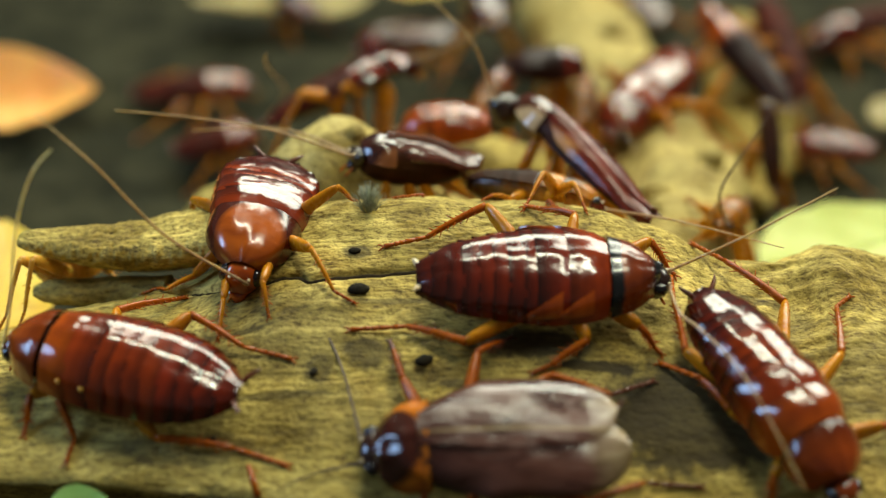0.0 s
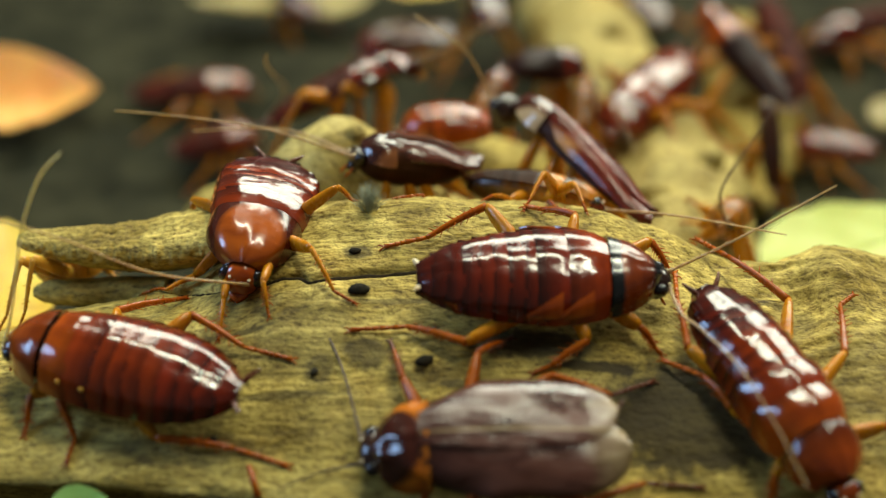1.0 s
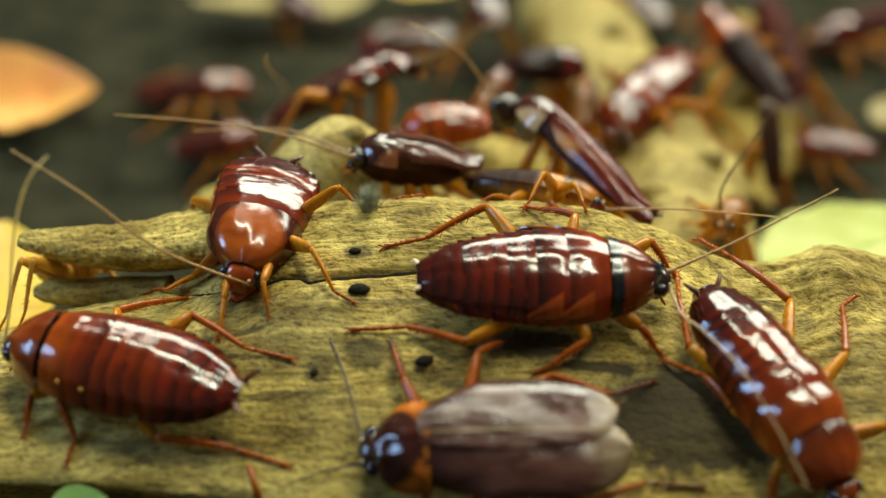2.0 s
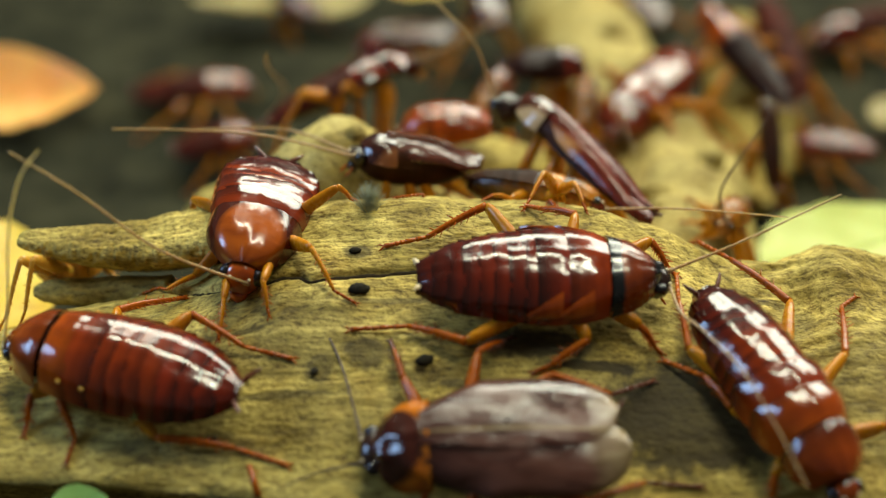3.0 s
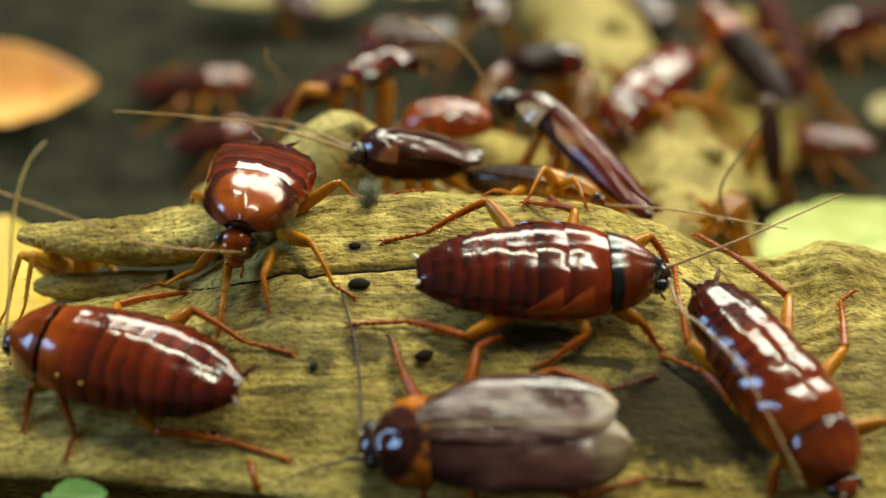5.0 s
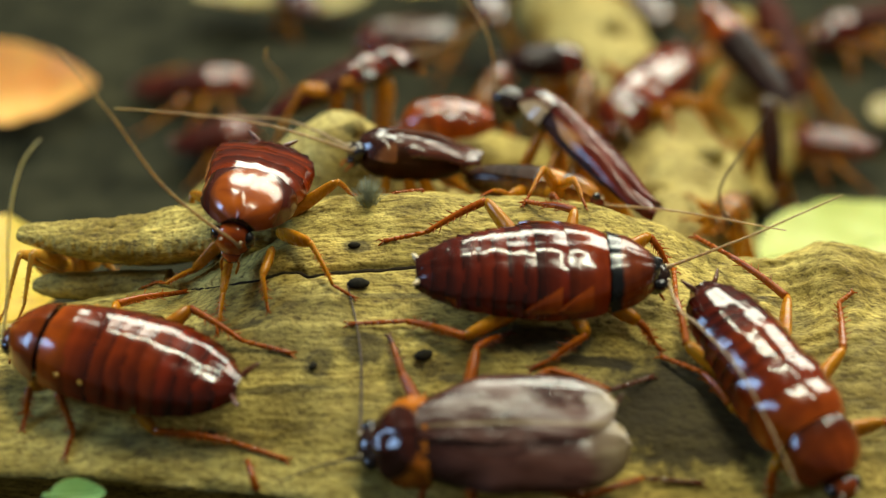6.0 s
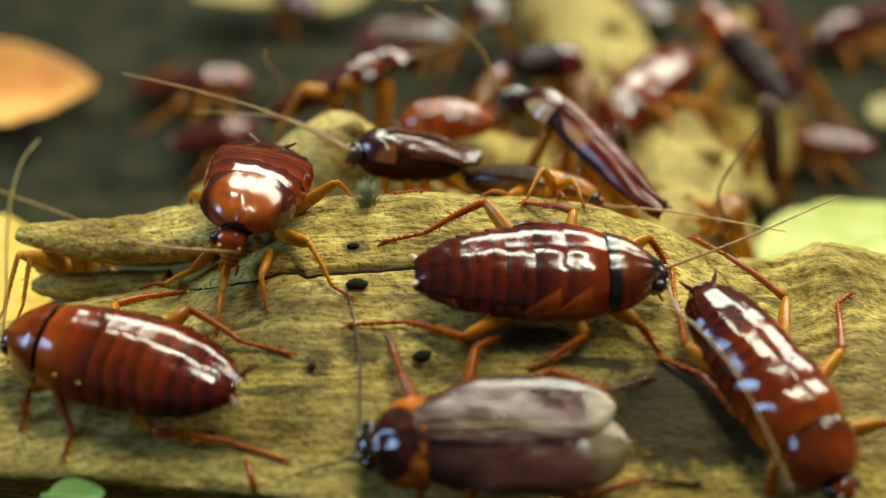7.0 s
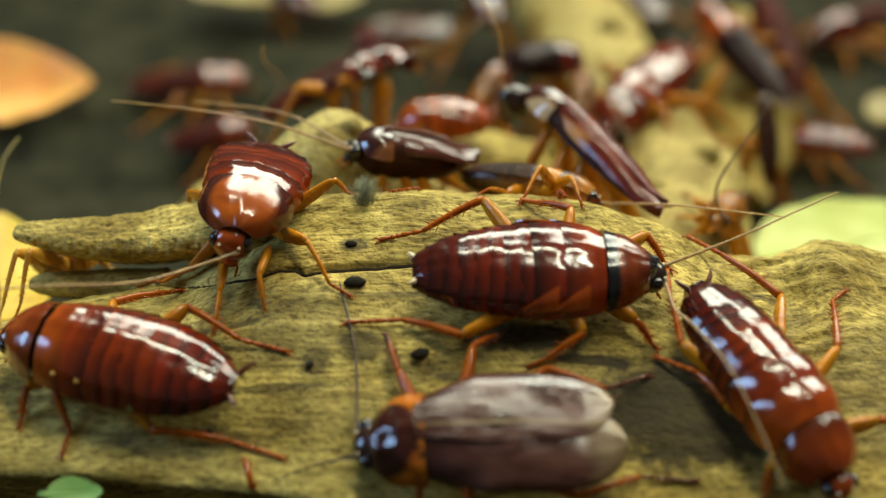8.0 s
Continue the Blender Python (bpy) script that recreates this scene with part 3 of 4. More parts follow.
def wing_pad(L, W, H, z0, s0, s1, wt, ht, side):
    """A pointed lobe at the side of the thorax that lies back over the next plate."""
    top, low = [], []
    for i in range(11):
        u = i / 10
        s = s0 + (s1 - s0) * u
        hw, h = curve(wt, s) * W / 2, curve(ht, s) * H
        mid, half = 1.08 + 0.24 * u, 0.30 * (1 - u) ** 0.75 + 0.015
        rt, rl = [], []
        for k in range(9):
            a = mid + half * (k / 4 - 1)
            r = 0.42 + 0.42 * u - 0.12 * (k / 4 - 1) ** 2
            rt.append((L * (0.5 - s), side * (hw + r) * math.sin(a) ** 0.92, z0 + (h + r) * max(math.cos(a), 0) ** 0.92))
            r -= 0.22
            rl.append((L * (0.5 - s), side * (hw + r) * math.sin(a) ** 0.92, z0 + (h + r) * max(math.cos(a), 0) ** 0.92))
        top.append(rt)
        low.append(rl)
    return joined(sheet(top), sheet(low), sheet([[r[0] for r in top], [r[0] for r in low]]), sheet([[r[-1] for r in top], [r[-1] for r in low]]), sheet([top[-1], low[-1]]))


def torso(L, W, H, z0, wt, ht, belly=0.42):
    rows = []
    for i in range(25):
        s = 0.03 + 0.95 * i / 24
        hw, h = curve(wt, s) * W / 2 * 0.94, curve(ht, s) * H
        rows.append([(L * (0.5 - s), hw * math.sin(a), z0 + (h * 0.92 * math.cos(a) if math.cos(a) > 0 else belly * h * math.cos(a))) for a in (2 * math.pi * k / 24 for k in range(24))])
    return sheet(rows, loop=True, caps=True)


def wing(L, W, H, z0, side, s0=0.2, s1=1.06, lift=0.0):
    """A leathery forewing, from the shoulder to past the tail; one laps over the other."""
    top, low = [], []
    for i in range(31):
        u = i / 30
        s = s0 + (s1 - s0) * u
        tip = math.sqrt(max(0.0, 1 - max(0.0, (u - 0.6) / 0.4) ** 2.4)) * min(1, 0.6 + 1.2 * u) * (1 - 0.10 * max(0, u - 0.5) * (side < 0))
        row = []
        for k in range(17):
            v = -0.22 + 1.22 * k / 16
            hw = W / 2 * 0.96 * tip
            a = v * 1.42
            h = curve(NYMPH_H, min(s, 0.9)) * H * (1 - 0.25 * u)
            y = side * (hw * (math.sin(a) if a > 0 else a) / math.sin(1.42) + W * 0.17 * max(0.0, 1 - tip) * (u > 0.6))
            z = z0 + h * (0.30 + 0.74 * math.cos(a)) + lift + 0.5 - 0.55 * v * v + 0.035 * math.sin(v * 16 + u * 2) * (1 - v) + 0.28 * wobble((s * L * 0.5, y, side), 2.2, 2)
            row.append((L * (0.5 - s), y, z))
        top.append(row)
        low.append([(x, y * 0.995, z - 0.18) for x, y, z in row])
    return joined(sheet(top), sheet(low), sheet([[r[0] for r in top], [r[0] for r in low]]), sheet([[r[-1] for r in top], [r[-1] for r in low]]), sheet([top[-1], low[-1]]))


def leg(thing, inv, base, knee, ankle, toe, between, mats, size, hero):
    """A jointed leg under its thing: flat thigh, spiny shin, thin jointed foot with two claws. Points in world millimetres."""
    b, k, a, t, *mids = (inv @ (Vector(p) * MM) / MM for p in (base, knee, ankle, toe, *between))
    thigh = part("thigh", tube(catmull([b, b.lerp(k, 0.35), b.lerp(k, 0.75), k], 3), [r * size for r in (0.6, 0.95, 1.15, 1.22, 1.22, 1.15, 1.05, 0.95, 0.8, 0.55)], 9, 0.62), mats[0], thing)
    bow = (k + a) / 2 + Vector((0, 0, 0.25 * size))
    path = catmull([k, bow, a], 5)
    shin = part("shin", tube(path, [size * (0.52 - 0.022 * i) for i in range(len(path))], 8, 0.8), mats[1], thing)
    spikes = []
    d = (a - k).normalized()
    s = d.cross(Vector((0, 0, 1))).normalized()
    for i in range(7):
        p = path[2 + i] if 2 + i < len(path) else a
        for sgn in (-1, 1):
            o = (s * sgn + d * 0.9 + Vector((0, 0, 0.35 - 0.25 * (i % 3)))).normalized()
            spikes.append(tube([p + o * 0.2 * size, p + o * (1.0 + 0.3 * (i % 2)) * size], [0.11 * size, 0.02 * size], 5))
    if hero:
        for spike in spikes:
            part("spine", spike, mats[2], shin)
    else:
        tagged(part("spine_fringe", joined(*spikes), mats[2], shin), kind="stuff")
    joints = []
    path = catmull([a, *mids, t], 2)
    for i in range(5):
        p, q = path[(0, 2, 4, 5, 6)[i]], path[(2, 4, 5, 6, 8)[i]]
        joints.append(tube([p, p.lerp(q, 0.5), q], [0.20 * size, 0.25 * size, 0.29 * size], 6))
    e = (t - a).normalized()
    f = e.cross(Vector((0, 0, 1))).normalized()
    for sgn in (-1, 1):
        joints.append(tube([t, t + e * 0.5 * size + f * sgn * 0.35 * size, t + e * 0.75 * size + f * sgn * 0.4 * size + Vector((0, 0, -0.2 * size))], [0.12 * size, 0.08 * size, 0.02 * size], 5))
    part("foot", joined(*joints), mats[2], thing)


def antenna(head, inv, points, mat, r0=0.22, r1=0.08):
    """A long jointed feeler; points in world millimetres, the first at the head."""
    pts = [inv @ (Vector(p) * MM) / MM for p in points]
    base = pts[0].copy()
    path = catmull([p - base for p in pts], 14)
    n = len(path) - 1
    rad = [(r0 + (r1 - r0) * i / n) * (1.0 + 0.16 * (i % 2)) * (1.6 if i < 2 else 1) for i in range(n + 1)]
    return part("antenna", tube(path, rad, 7), mat, head, at=base)


FEELERS = {}
# feet and knees as shares of the body's length: along, across, and the knee's height over the ground
STANCE = [(0.30, 0.24, 0.11, 0.42, 0.36), (0.10, 0.32, 0.13, 0.00, 0.52), (-0.14, 0.36, 0.16, -0.48, 0.56)]


def cockroach(label, x, y, heading, L=32, W=13, H=4.6, kind="nymph", lift=2.2, pitch=0, roll=0, legs={}, feelers=(), shell=None, fore=None, legmat=None, headmat=None, feelmat=None, segs=8, pads=0.0, cuts=(0.235, 0.36, 0.475), wingmat=None, ends=None, wide=None, spots=False, tall=None, face=None, belly=0.42, bodymat=None, tail=None, step=1.0, dents=0.11, droop=0.0, neck=0.0, collar=None):
    """One cockroach. (x, y): its middle, in millimetres; heading: degrees, 0 along +x. legs: a leg's number (0 to 2 left, 3 to 5 right, from the front) to
    (knee x, y, height over the ground, foot x, y), in world millimetres. feelers: lists of points that start at the head."""
    shell, fore, legmat = shell or SHELL, fore or shell or SHELL, legmat or ((LEG, LEG, LEG_RED) if ends else (LEG, LEG_RED, LEG_RED))
    if ends:
        front, back = Vector(ends[0]), Vector(ends[1])
        x, y, L = *((front + back) / 2).xy, (front - back).length
        heading = math.degrees(math.atan2(front.y - back.y, front.x - back.x))
    c, hd = drop(x, y), Vector((math.cos(radians(heading)), math.sin(radians(heading)), 0))
    sd = Vector((-hd.y, hd.x, 0))
    feet = [drop(*(c + v).xy) for v in (hd * L * 0.3, -hd * L * 0.3, sd * W * 0.35, -sd * W * 0.35)]
    fwd, lef = (feet[0] - feet[1]).normalized(), (feet[2] - feet[3]).normalized()
    if ends:
        fwd, lef = (front - back).normalized(), sd
    up = fwd.cross(lef).normalized()
    lef = up.cross(fwd)
    c.z = max(c.z, (feet[0].z + feet[1].z) / 2)
    if ends:
        c = (front + back) / 2 - up * (lift + 0.35 * H)
    m = Matrix((fwd, lef, up)).transposed().to_4x4()
    m = Matrix.Translation(c * MM) @ m @ pose(0, 0, 0, roll, -pitch, 0)
    thing = new("cockroach")
    thing.matrix_basis = m
    tagged(thing, label, "cockroach", "cockroaches on the driftwood")
    inv = m.inverted()
    adult = kind == "adult"
    wt, ht = wide or (ADULT_W if adult else NYMPH_W), tall or NYMPH_H
    z0 = lift + 0.35 * H
    body = part("body", torso(L, W, H, z0, wt, ht, belly), bodymat or (SHELL_SOOT if adult and ends else SHELL_BLACK), thing)
    p_end = 0.22 if adult else cuts[0]
    part("pronotum", plate(L, W * (collar or (0.86 if adult else 1)), H, z0, 0.0, p_end, wt, ht, 0.30, 0, 0.02 if adult else -0.022 if spots else -0.008, 10, 33, 0.035, L, dents * 1.3), fore, body)
    if adult:
        for i in range(6):
            s = 0.3 + 0.7 * i / 6
            part("abdomen_segment", plate(L, W * 0.86, H * 0.8, z0 - 0.3, s, s + 0.7 / 6, wt, ht, 0.08), shell, body)
        for side, up_by in ((1, 0.0), (-1, 0.28)):
            part("forewing", wing(L, W, H, z0 - 0.3, side, s1=1.07 if side > 0 else 1.03, lift=up_by), wingmat or WING, body, "veined leathery forewing")
    else:
        flare = 0.035 if step > 2 else 0.0
        part("mesonotum", plate(L, W, H, z0, cuts[0], cuts[1], wt, ht, 0.22 * step, flare, seed=L + 3, dents=dents), (SHELL_TAWNY if fore is SHIELD_B else fore) if pads == 0 or 0.02 < pads < 0.06 else SHELL if pads > 0.06 else shell, body)
        part("metanotum", plate(L, W, H, z0, cuts[1], cuts[2], wt, ht, 0.18 * step, flare, seed=L + 5, dents=dents), shell, body)
        if pads > 0.02:
            for side in (1, -1):
                part("wing_pad", wing_pad(L, W, H, z0, cuts[1] - 0.08, cuts[1] + pads, wt, ht, side), fore if pads < 0.06 else SHELL_ORANGE, body)
                part("wing_pad", wing_pad(L, W, H, z0, cuts[2] - 0.08, cuts[2] + pads, wt, ht, side), fore if pads < 0.06 else SHELL_ORANGE, body)
        step = (1.0 - cuts[2]) / segs
        for i in range(segs):
            s = cuts[2] + step * i
            part("abdomen_segment", plate(L, W, H, z0, s, s + step, wt, ht, 0.13 * step, 0.008, 0.012, 6, 25, seed=i * 1.7 + L, dents=dents), tail if tail and i > 0.4 * segs else shell, body)
    if spots:
        for s in (cuts[1] - 0.01, cuts[2] - 0.01):
            for side in (1, -1):
                spot = (L * (0.5 - s), side * (curve(wt, s) * W / 2 + 0.16) * math.sin(1.12), z0 + (curve(ht, s) * H + 0.16) * math.cos(1.12))
                part("spot", ellipsoid(spot, (0.34, 0.28, 0.34), 6, 8), LEG_HONEY, body, "pale spot at the plate's hind corner")
    for side in (1, -1):
        q = Vector((-0.485 * L, side * 0.09 * W, z0 + 0.4))
        # the banded nymph's cerci are coloured pale to paint glints at its tail
        short, fat = (0.55, 1.15) if pads > 0.06 else (1.0, 1.0)
        path = [q, q + Vector((-0.02 * L, side * 0.05 * W, 0.4)), q + Vector((-0.045 * L, side * 0.12 * W, 0.8)), q + Vector((-0.07 * L, side * 0.17 * W, 1.1))]
        part("cercus", tube(catmull([q.lerp(v, short) for v in path], 3), [fat * v for v in (0.2, 0.26, 0.33, 0.37, 0.38, 0.36, 0.31, 0.25, 0.17, 0.05)], 7), PALE_SPOT if pads > 0.06 else LEG_DARK, body)
    hc = Vector(((0.49 + neck if adult else 0.485 + neck) * L, 0, z0 - 0.1 * H - droop))
    hr = Vector((0.075 * L, 0.13 * W + 0.9, 0.46 * H)) if adult else Vector((0.07 * L, 0.12 * W + 0.8, 0.42 * H))
    hr = Vector(face) if face else hr
    head = part("head", joined(ellipsoid((0, 0, 0), hr), tube([(0.3, 0, -hr.z * 0.6), (0.5, 0, -hr.z * 1.15), (0.3, 0, -hr.z * 1.4)], [hr.y * 0.6, hr.y * 0.45, hr.y * 0.2], 8)), headmat or shell, thing, at=hc)
    for side in (1, -1):
        part("eye", ellipsoid((0.15 * hr.x, side * hr.y * 0.78, hr.z * 0.25), (hr.x * 0.5, hr.y * 0.34, hr.z * 0.5), 8, 10), EYE_BLACK, head, "black compound eye")
        part("ocellus", ellipsoid((hr.x * 0.72, side * hr.y * 0.48, hr.z * 0.45), (0.26, 0.26, 0.26), 6, 8), PALE_SPOT, head, "pale dot above the feeler")
        v = [(0.6, side * 0.5, -hr.z * 0.9), (1.3, side * 1.2, -hr.z * 1.2), (1.9, side * 1.0, -hr.z * 1.75)]
        part("palp", tube(catmull(v, 3), [0.2, 0.2, 0.22, 0.2, 0.2, 0.2, 0.12], 6), legmat[1], head)
    hinv = (m @ Matrix.Translation(hc * MM)).inverted()
    for n, pts in enumerate(feelers):
        start = (hc + Vector((hr.x * 0.75, (1 if n == 0 else -1) * hr.y * 0.5, hr.z * 0.2)))
        FEELERS.setdefault(thing.name, []).append(None)
        FEELERS[thing.name][n] = antenna(head, hinv, [m @ (start * MM) / MM, *pts], feelmat or FEELER)
    size = 1.3 * max(L, 22) / 32
    for n in range(6):
        side, i = (1 if n < 3 else -1), n % 3
        base = m @ (Vector((L * (0.27, 0.12, 0.0)[i], side * W * 0.2, z0 - 0.3 * H)) * MM) / MM
        if n in legs:
            if legs[n] is None:
                continue
            kx, ky, kz, fx, fy, *mid_foot = legs[n]
        else:
            mid_foot = ()
            sx, sy, kz, fx, fy = (v * L for v in STANCE[i])
            w = [m @ (Vector((a, side * b, 0)) * MM) / MM for a, b in ((sx, sy), (fx, fy))]
            kx, ky, fx, fy = *w[0].xy, *w[1].xy
        knee = drop(kx, ky) + Vector((0, 0, kz))
        toe = drop(fx, fy) + Vector((0, 0, 0.35))
        ankle = knee.lerp(toe, 0.68)
        if mid_foot:
            ankle.x, ankle.y = mid_foot
        ankle.z = max(drop(ankle.x, ankle.y).z + 0.5, knee.z * 0.15 + toe.z * 0.85 + 0.3)
        between = []
        for f in (0.25, 0.5, 0.75):
            q = ankle.lerp(toe, f)
            between.append(Vector((q.x, q.y, max(q.z, drop(q.x, q.y).z + 0.4))))
        leg(thing, inv, base, knee, ankle, toe, between, legmat, size, not ends or wide is BLUNT_W)
    return thing


ROUND_W = [(0, 0.16), (0.02, 0.36), (0.06, 0.5), (0.12, 0.6), (0.18, 0.64), (0.22, 0.62), (0.26, 0.7), (0.4, 0.88), (0.6, 0.9), (0.8, 0.75), (0.93, 0.5), (1.0, 0.25), (1.1, 0.1)]
BLUNT_W = [(0, 0.14), (0.03, 0.36), (0.08, 0.54), (0.16, 0.72), (0.26, 0.84), (0.34, 0.87), (0.42, 0.88), (0.48, 0.93), (0.6, 0.99), (0.78, 1.0), (0.9, 0.92), (0.97, 0.72), (1.0, 0.5), (1.1, 0.2)]

TAPER_W = [(0, 0.16), (0.03, 0.34), (0.1, 0.57), (0.2, 0.77), (0.3, 0.91), (0.42, 1.0), (0.55, 1.0), (0.7, 0.91), (0.85, 0.74), (0.95, 0.52), (1.0, 0.34), (1.1, 0.1)]

ARCHED_H = [(0, 0.42), (0.06, 0.7), (0.16, 0.9), (0.3, 1.0), (0.5, 1.0), (0.6, 0.93), (0.7, 0.80), (0.85, 0.55), (1.0, 0.28), (1.1, 0.1)]

ROACH = {}
ROACH["a"] = cockroach("glossy red-brown cockroach nymph with pale streaks down its back", -41.6, -9.8, 163.5, 32, 14.5, 5.8, shell=SHELL, fore=SHELL_ORANGE, cuts=(0.2, 0.31, 0.42), spots=True, tail=SHELL_DARK, step=0.15, dents=0.07, headmat=SHELL_DARK,
                       legs={0: (-54.1, -12.6, 3, -54.9, -15.8), 1: (-50.2, -13.8, 3, -48.7, -20.1, -47.9, -17.2), 2: (-37.1, -18.4, 2, -20.2, -21.1, -27.1, -18.9),
                             4: (-45.1, 3.1, 4, -36.8, 9.8, -38.6, 8.2), 5: (-34, -2, 4.5, -20.2, -8, -26.7, -6.3)},
                       feelmat=FEELER_PALE, feelers=[[(-56.8, -6.5, -4.6), (-55.2, -6.2, 4.0), (-53.4, -6.0, 10.6), (-51.3, -5.5, 15.2), (-48.9, -5.0, 17.8)]])
ROACH["b"] = cockroach("shiny orange-brown cockroach nymph leaning over the log's crest", 0, 0, 0, 24, 14.4, 3.7, roll=-10, tall=ARCHED_H, tail=SHELL_MAROON, face=(2.0, 2.8, 2.9), ends=((-27.8, 4, -6.0), (-24.7, 27, -2)), droop=1.4, wide=BLUNT_W, fore=SHIELD_B, pads=0.01, collar=0.95, cuts=(0.42, 0.56, 0.70), segs=4, step=0.2, dents=0.11, headmat=SHELL_ORANGE,
                       legs={0: (-24.5, 1.5, 3.5, -23.6, -1.5), 1: (-18.1, 5.1, 4, -12, -0.3, -14.9, 1), 2: (-15, 17, 3.2, -12.5, 20), 3: (-30, 1.2, 3, -30.5, -3.2), 4: (-35.6, 12.5, 1.4, -43.6, 13.8, -39.7, 11.5), 5: (-37, 24, 2.2, -39.5, 26)},
                       feelers=[[(-36.2, 0, 1.9), (-44.1, 0, 12.1), (-51.7, 2, 18.9)]])
ROACH["c"] = cockroach("adult cockroach with greyish brown wings and orange-rimmed neck shield", 6.5, -20.4, 180.6, 30.5, 16.8, 5.0, kind="adult", fore=SHIELD, collar=1.0, wide=ROUND_W, dents=0.5, headmat=SHELL_BLACK, legmat=(LEG_RED, LEG_RED, LEG_DARK),
                       legs={2: (18, -28, 2.5, 32.8, -24.2, 25.6, -23.9), 3: (-5.3, -12.7, 3, -7.1, -5.8), 4: (4.5, -10.6, 4, 9.1, -5.8), 5: (14, -12.8, 3, 27.7, -10.7, 21.8, -14.5)},
                       feelers=[[(-15.4, -22.7, -19.3), (-21.1, -24.4, -20.7)], [(-13.7, -9.1, -11.8), (-18.4, 1.1, -8.8)]], feelmat=FEELER_DARK)
ROACH["d"] = cockroach("dark red cockroach nymph with banded abdomen and pointed wing pads", 12.7, 1.1, 3.6, 32.6, 14.6, 5.2, wide=TAPER_W, tail=SHELL_MAROON, pads=0.065, dents=0.13, cuts=(0.23, 0.38, 0.51), fore=SHIELD_BAND, shell=SHELL_DARK, headmat=SHELL_BLACK,
                       legs={0: (29, 10.6, 3, 32.5, 8), 1: (18.4, 11.7, 4, 11.8, 17.1), 2: (6, 11.6, 5, -8.2, 8.8, -2.3, 9.5), 3: (26.2, -5.2, 3, 29.1, -6.7), 4: (19.1, -7.9, 3, 12, -10.3, 14.2, -9.8), 5: (3, -8.5, 3, -12.4, -4.4, -4.8, -4.3)},
                       feelers=[[(41.0, 4, -0.4), (53.5, 7.8, 4.9)], [(31.3, -6.5, -6.0), (33.3, -10.5, -5.7), (36.9, -20, -5.2), (40.4, -27.5, -8.7), (43.4, -34, -13.0)]])
ROACH["e"] = cockroach("slender banded cockroach nymph with an orange-brown fore body", 41.8, -13.0, 297.5, 33, 11.5, 6.0, neck=0.025, face=(2.0, 2.3, 2.1), pads=0.03, wide=SLIM_W, fore=SHELL_TAWNY, shell=SHELL, cuts=(0.2, 0.33, 0.45), step=2.6, tail=SHELL_MAROON, headmat=SHELL_TAWNY, segs=9, dents=0.1,
                       legs={0: (56.4, -18.6, 3, 63, -16), 1: (52.8, -8.2, 4, 56.9, 6.2, 54.4, 3.1), 2: (47.3, 3.5, 4, 36, 16.2, 40, 11.7), 3: (41.6, -25.2, 3, 41.5, -27), 4: (37, -16.3, 3, 29, -8.2, 33.9, -11.6), 5: (32, -8.5, 3, 31.9, 7.5, 31.5, 0.6)})
ROACH["f"] = cockroach("black-brown winged cockroach behind the crest of the log", 0, 0, 0, 20, 9.0, 3.6, belly=1.2, ends=((-12.6, 34, -4.6), (4.4, 40.5, -9.8)), kind="adult", fore=SHIELD_F, shell=SHELL_SOOT, collar=1.0, neck=0.02, wingmat=WING_DARK, headmat=SHELL_BLACK, legmat=(LEG, LEG_RED, LEG_RED), roll=8,
                       legs={0: (-13, 29, 2, -12, 25), 1: (2, 29, 5, -7, 20.5, -3, 22), 2: (8.5, 32, 8, 12, 27.5), 3: (-9, 40, 3, -9, 44), 4: (0, 44, 3, 1, 47), 5: (4, 46, 3, 6, 50)},
                       feelers=[[(-25.9, 34, -0.1), (-37.9, 36, 1), (-50, 38, 1.2)], [(-24.8, 40, -3.1), (-39.5, 44, -5.5)]])
ROACH["g"] = cockroach("translucent amber cockroach low behind the crest", 0, 0, 0, 16, 8.0, 3.4, ends=((22.4, 26.5, -9.0), (2.5, 34.2, -9.4)), cuts=(0.25, 0.42, 0.55), shell=SHELL_SOOT, fore=SHELL_AMBER, bodymat=SHELL_AMBER, belly=0.9, legmat=(LEG, LEG, LEG_RED), headmat=SHELL_DARK, roll=-55,
                       legs={3: (14.5, 22, 5, 11.5, 16.5), 4: (19, 22, 4, 20.5, 17), 5: (10, 26, 4, 6, 22)}, feelers=[[(34.4, 22, -6.8), (49.8, 18, -5.9)]])
ROACH["h"] = cockroach("long dark-winged adult cockroach climbing over the pale branch", 0, 0, 0, 33, 6.5, 3.6, ends=((12.0, 52.5, -5.0), (29.8, 28, -12.2)), kind="adult", fore=SHIELD_H, shell=SHELL_SOOT, collar=1.0, neck=0.09, face=(2.9, 2.9, 3.1), wingmat=WING_EDGED, headmat=SHELL_BLACK, legmat=(LEG, LEG_RED, LEG_RED), roll=14, droop=3.0,
                       feelers=[[(5, 53, 5), (-1.7, 56, 11.5)]])
ROACH["i"] = cockroach("orange-brown cockroach with long bent legs on the pale wood", 0, 0, 0, 30, 10, 4.2, ends=((-5, 82, -12.3), (-29, 68, -17.6)), shell=SHELL_DULL, fore=SHELL_DARK, legmat=(LEG, LEG, LEG_RED), roll=-35, pads=0.04,
                       legs={3: (-9.5, 76, 6, -9.5, 72), 4: (-17, 73, 12, -23, 68), 5: (-24.3, 69, 12.5, -33, 65)}, feelers=[[(4, 84, -8), (14, 86, -2)]])
ROACH["j"] = cockroach("small red cockroach nymph with a glossy back on the wood", 0, 0, 0, 16, 10, 4.4, ends=((-7.1, 66, -17.6), (9, 69, -17.6)), shell=SHELL_ORANGE, fore=SHELL_ORANGE, cuts=(0.3, 0.5, 0.62), segs=5, step=0.5)
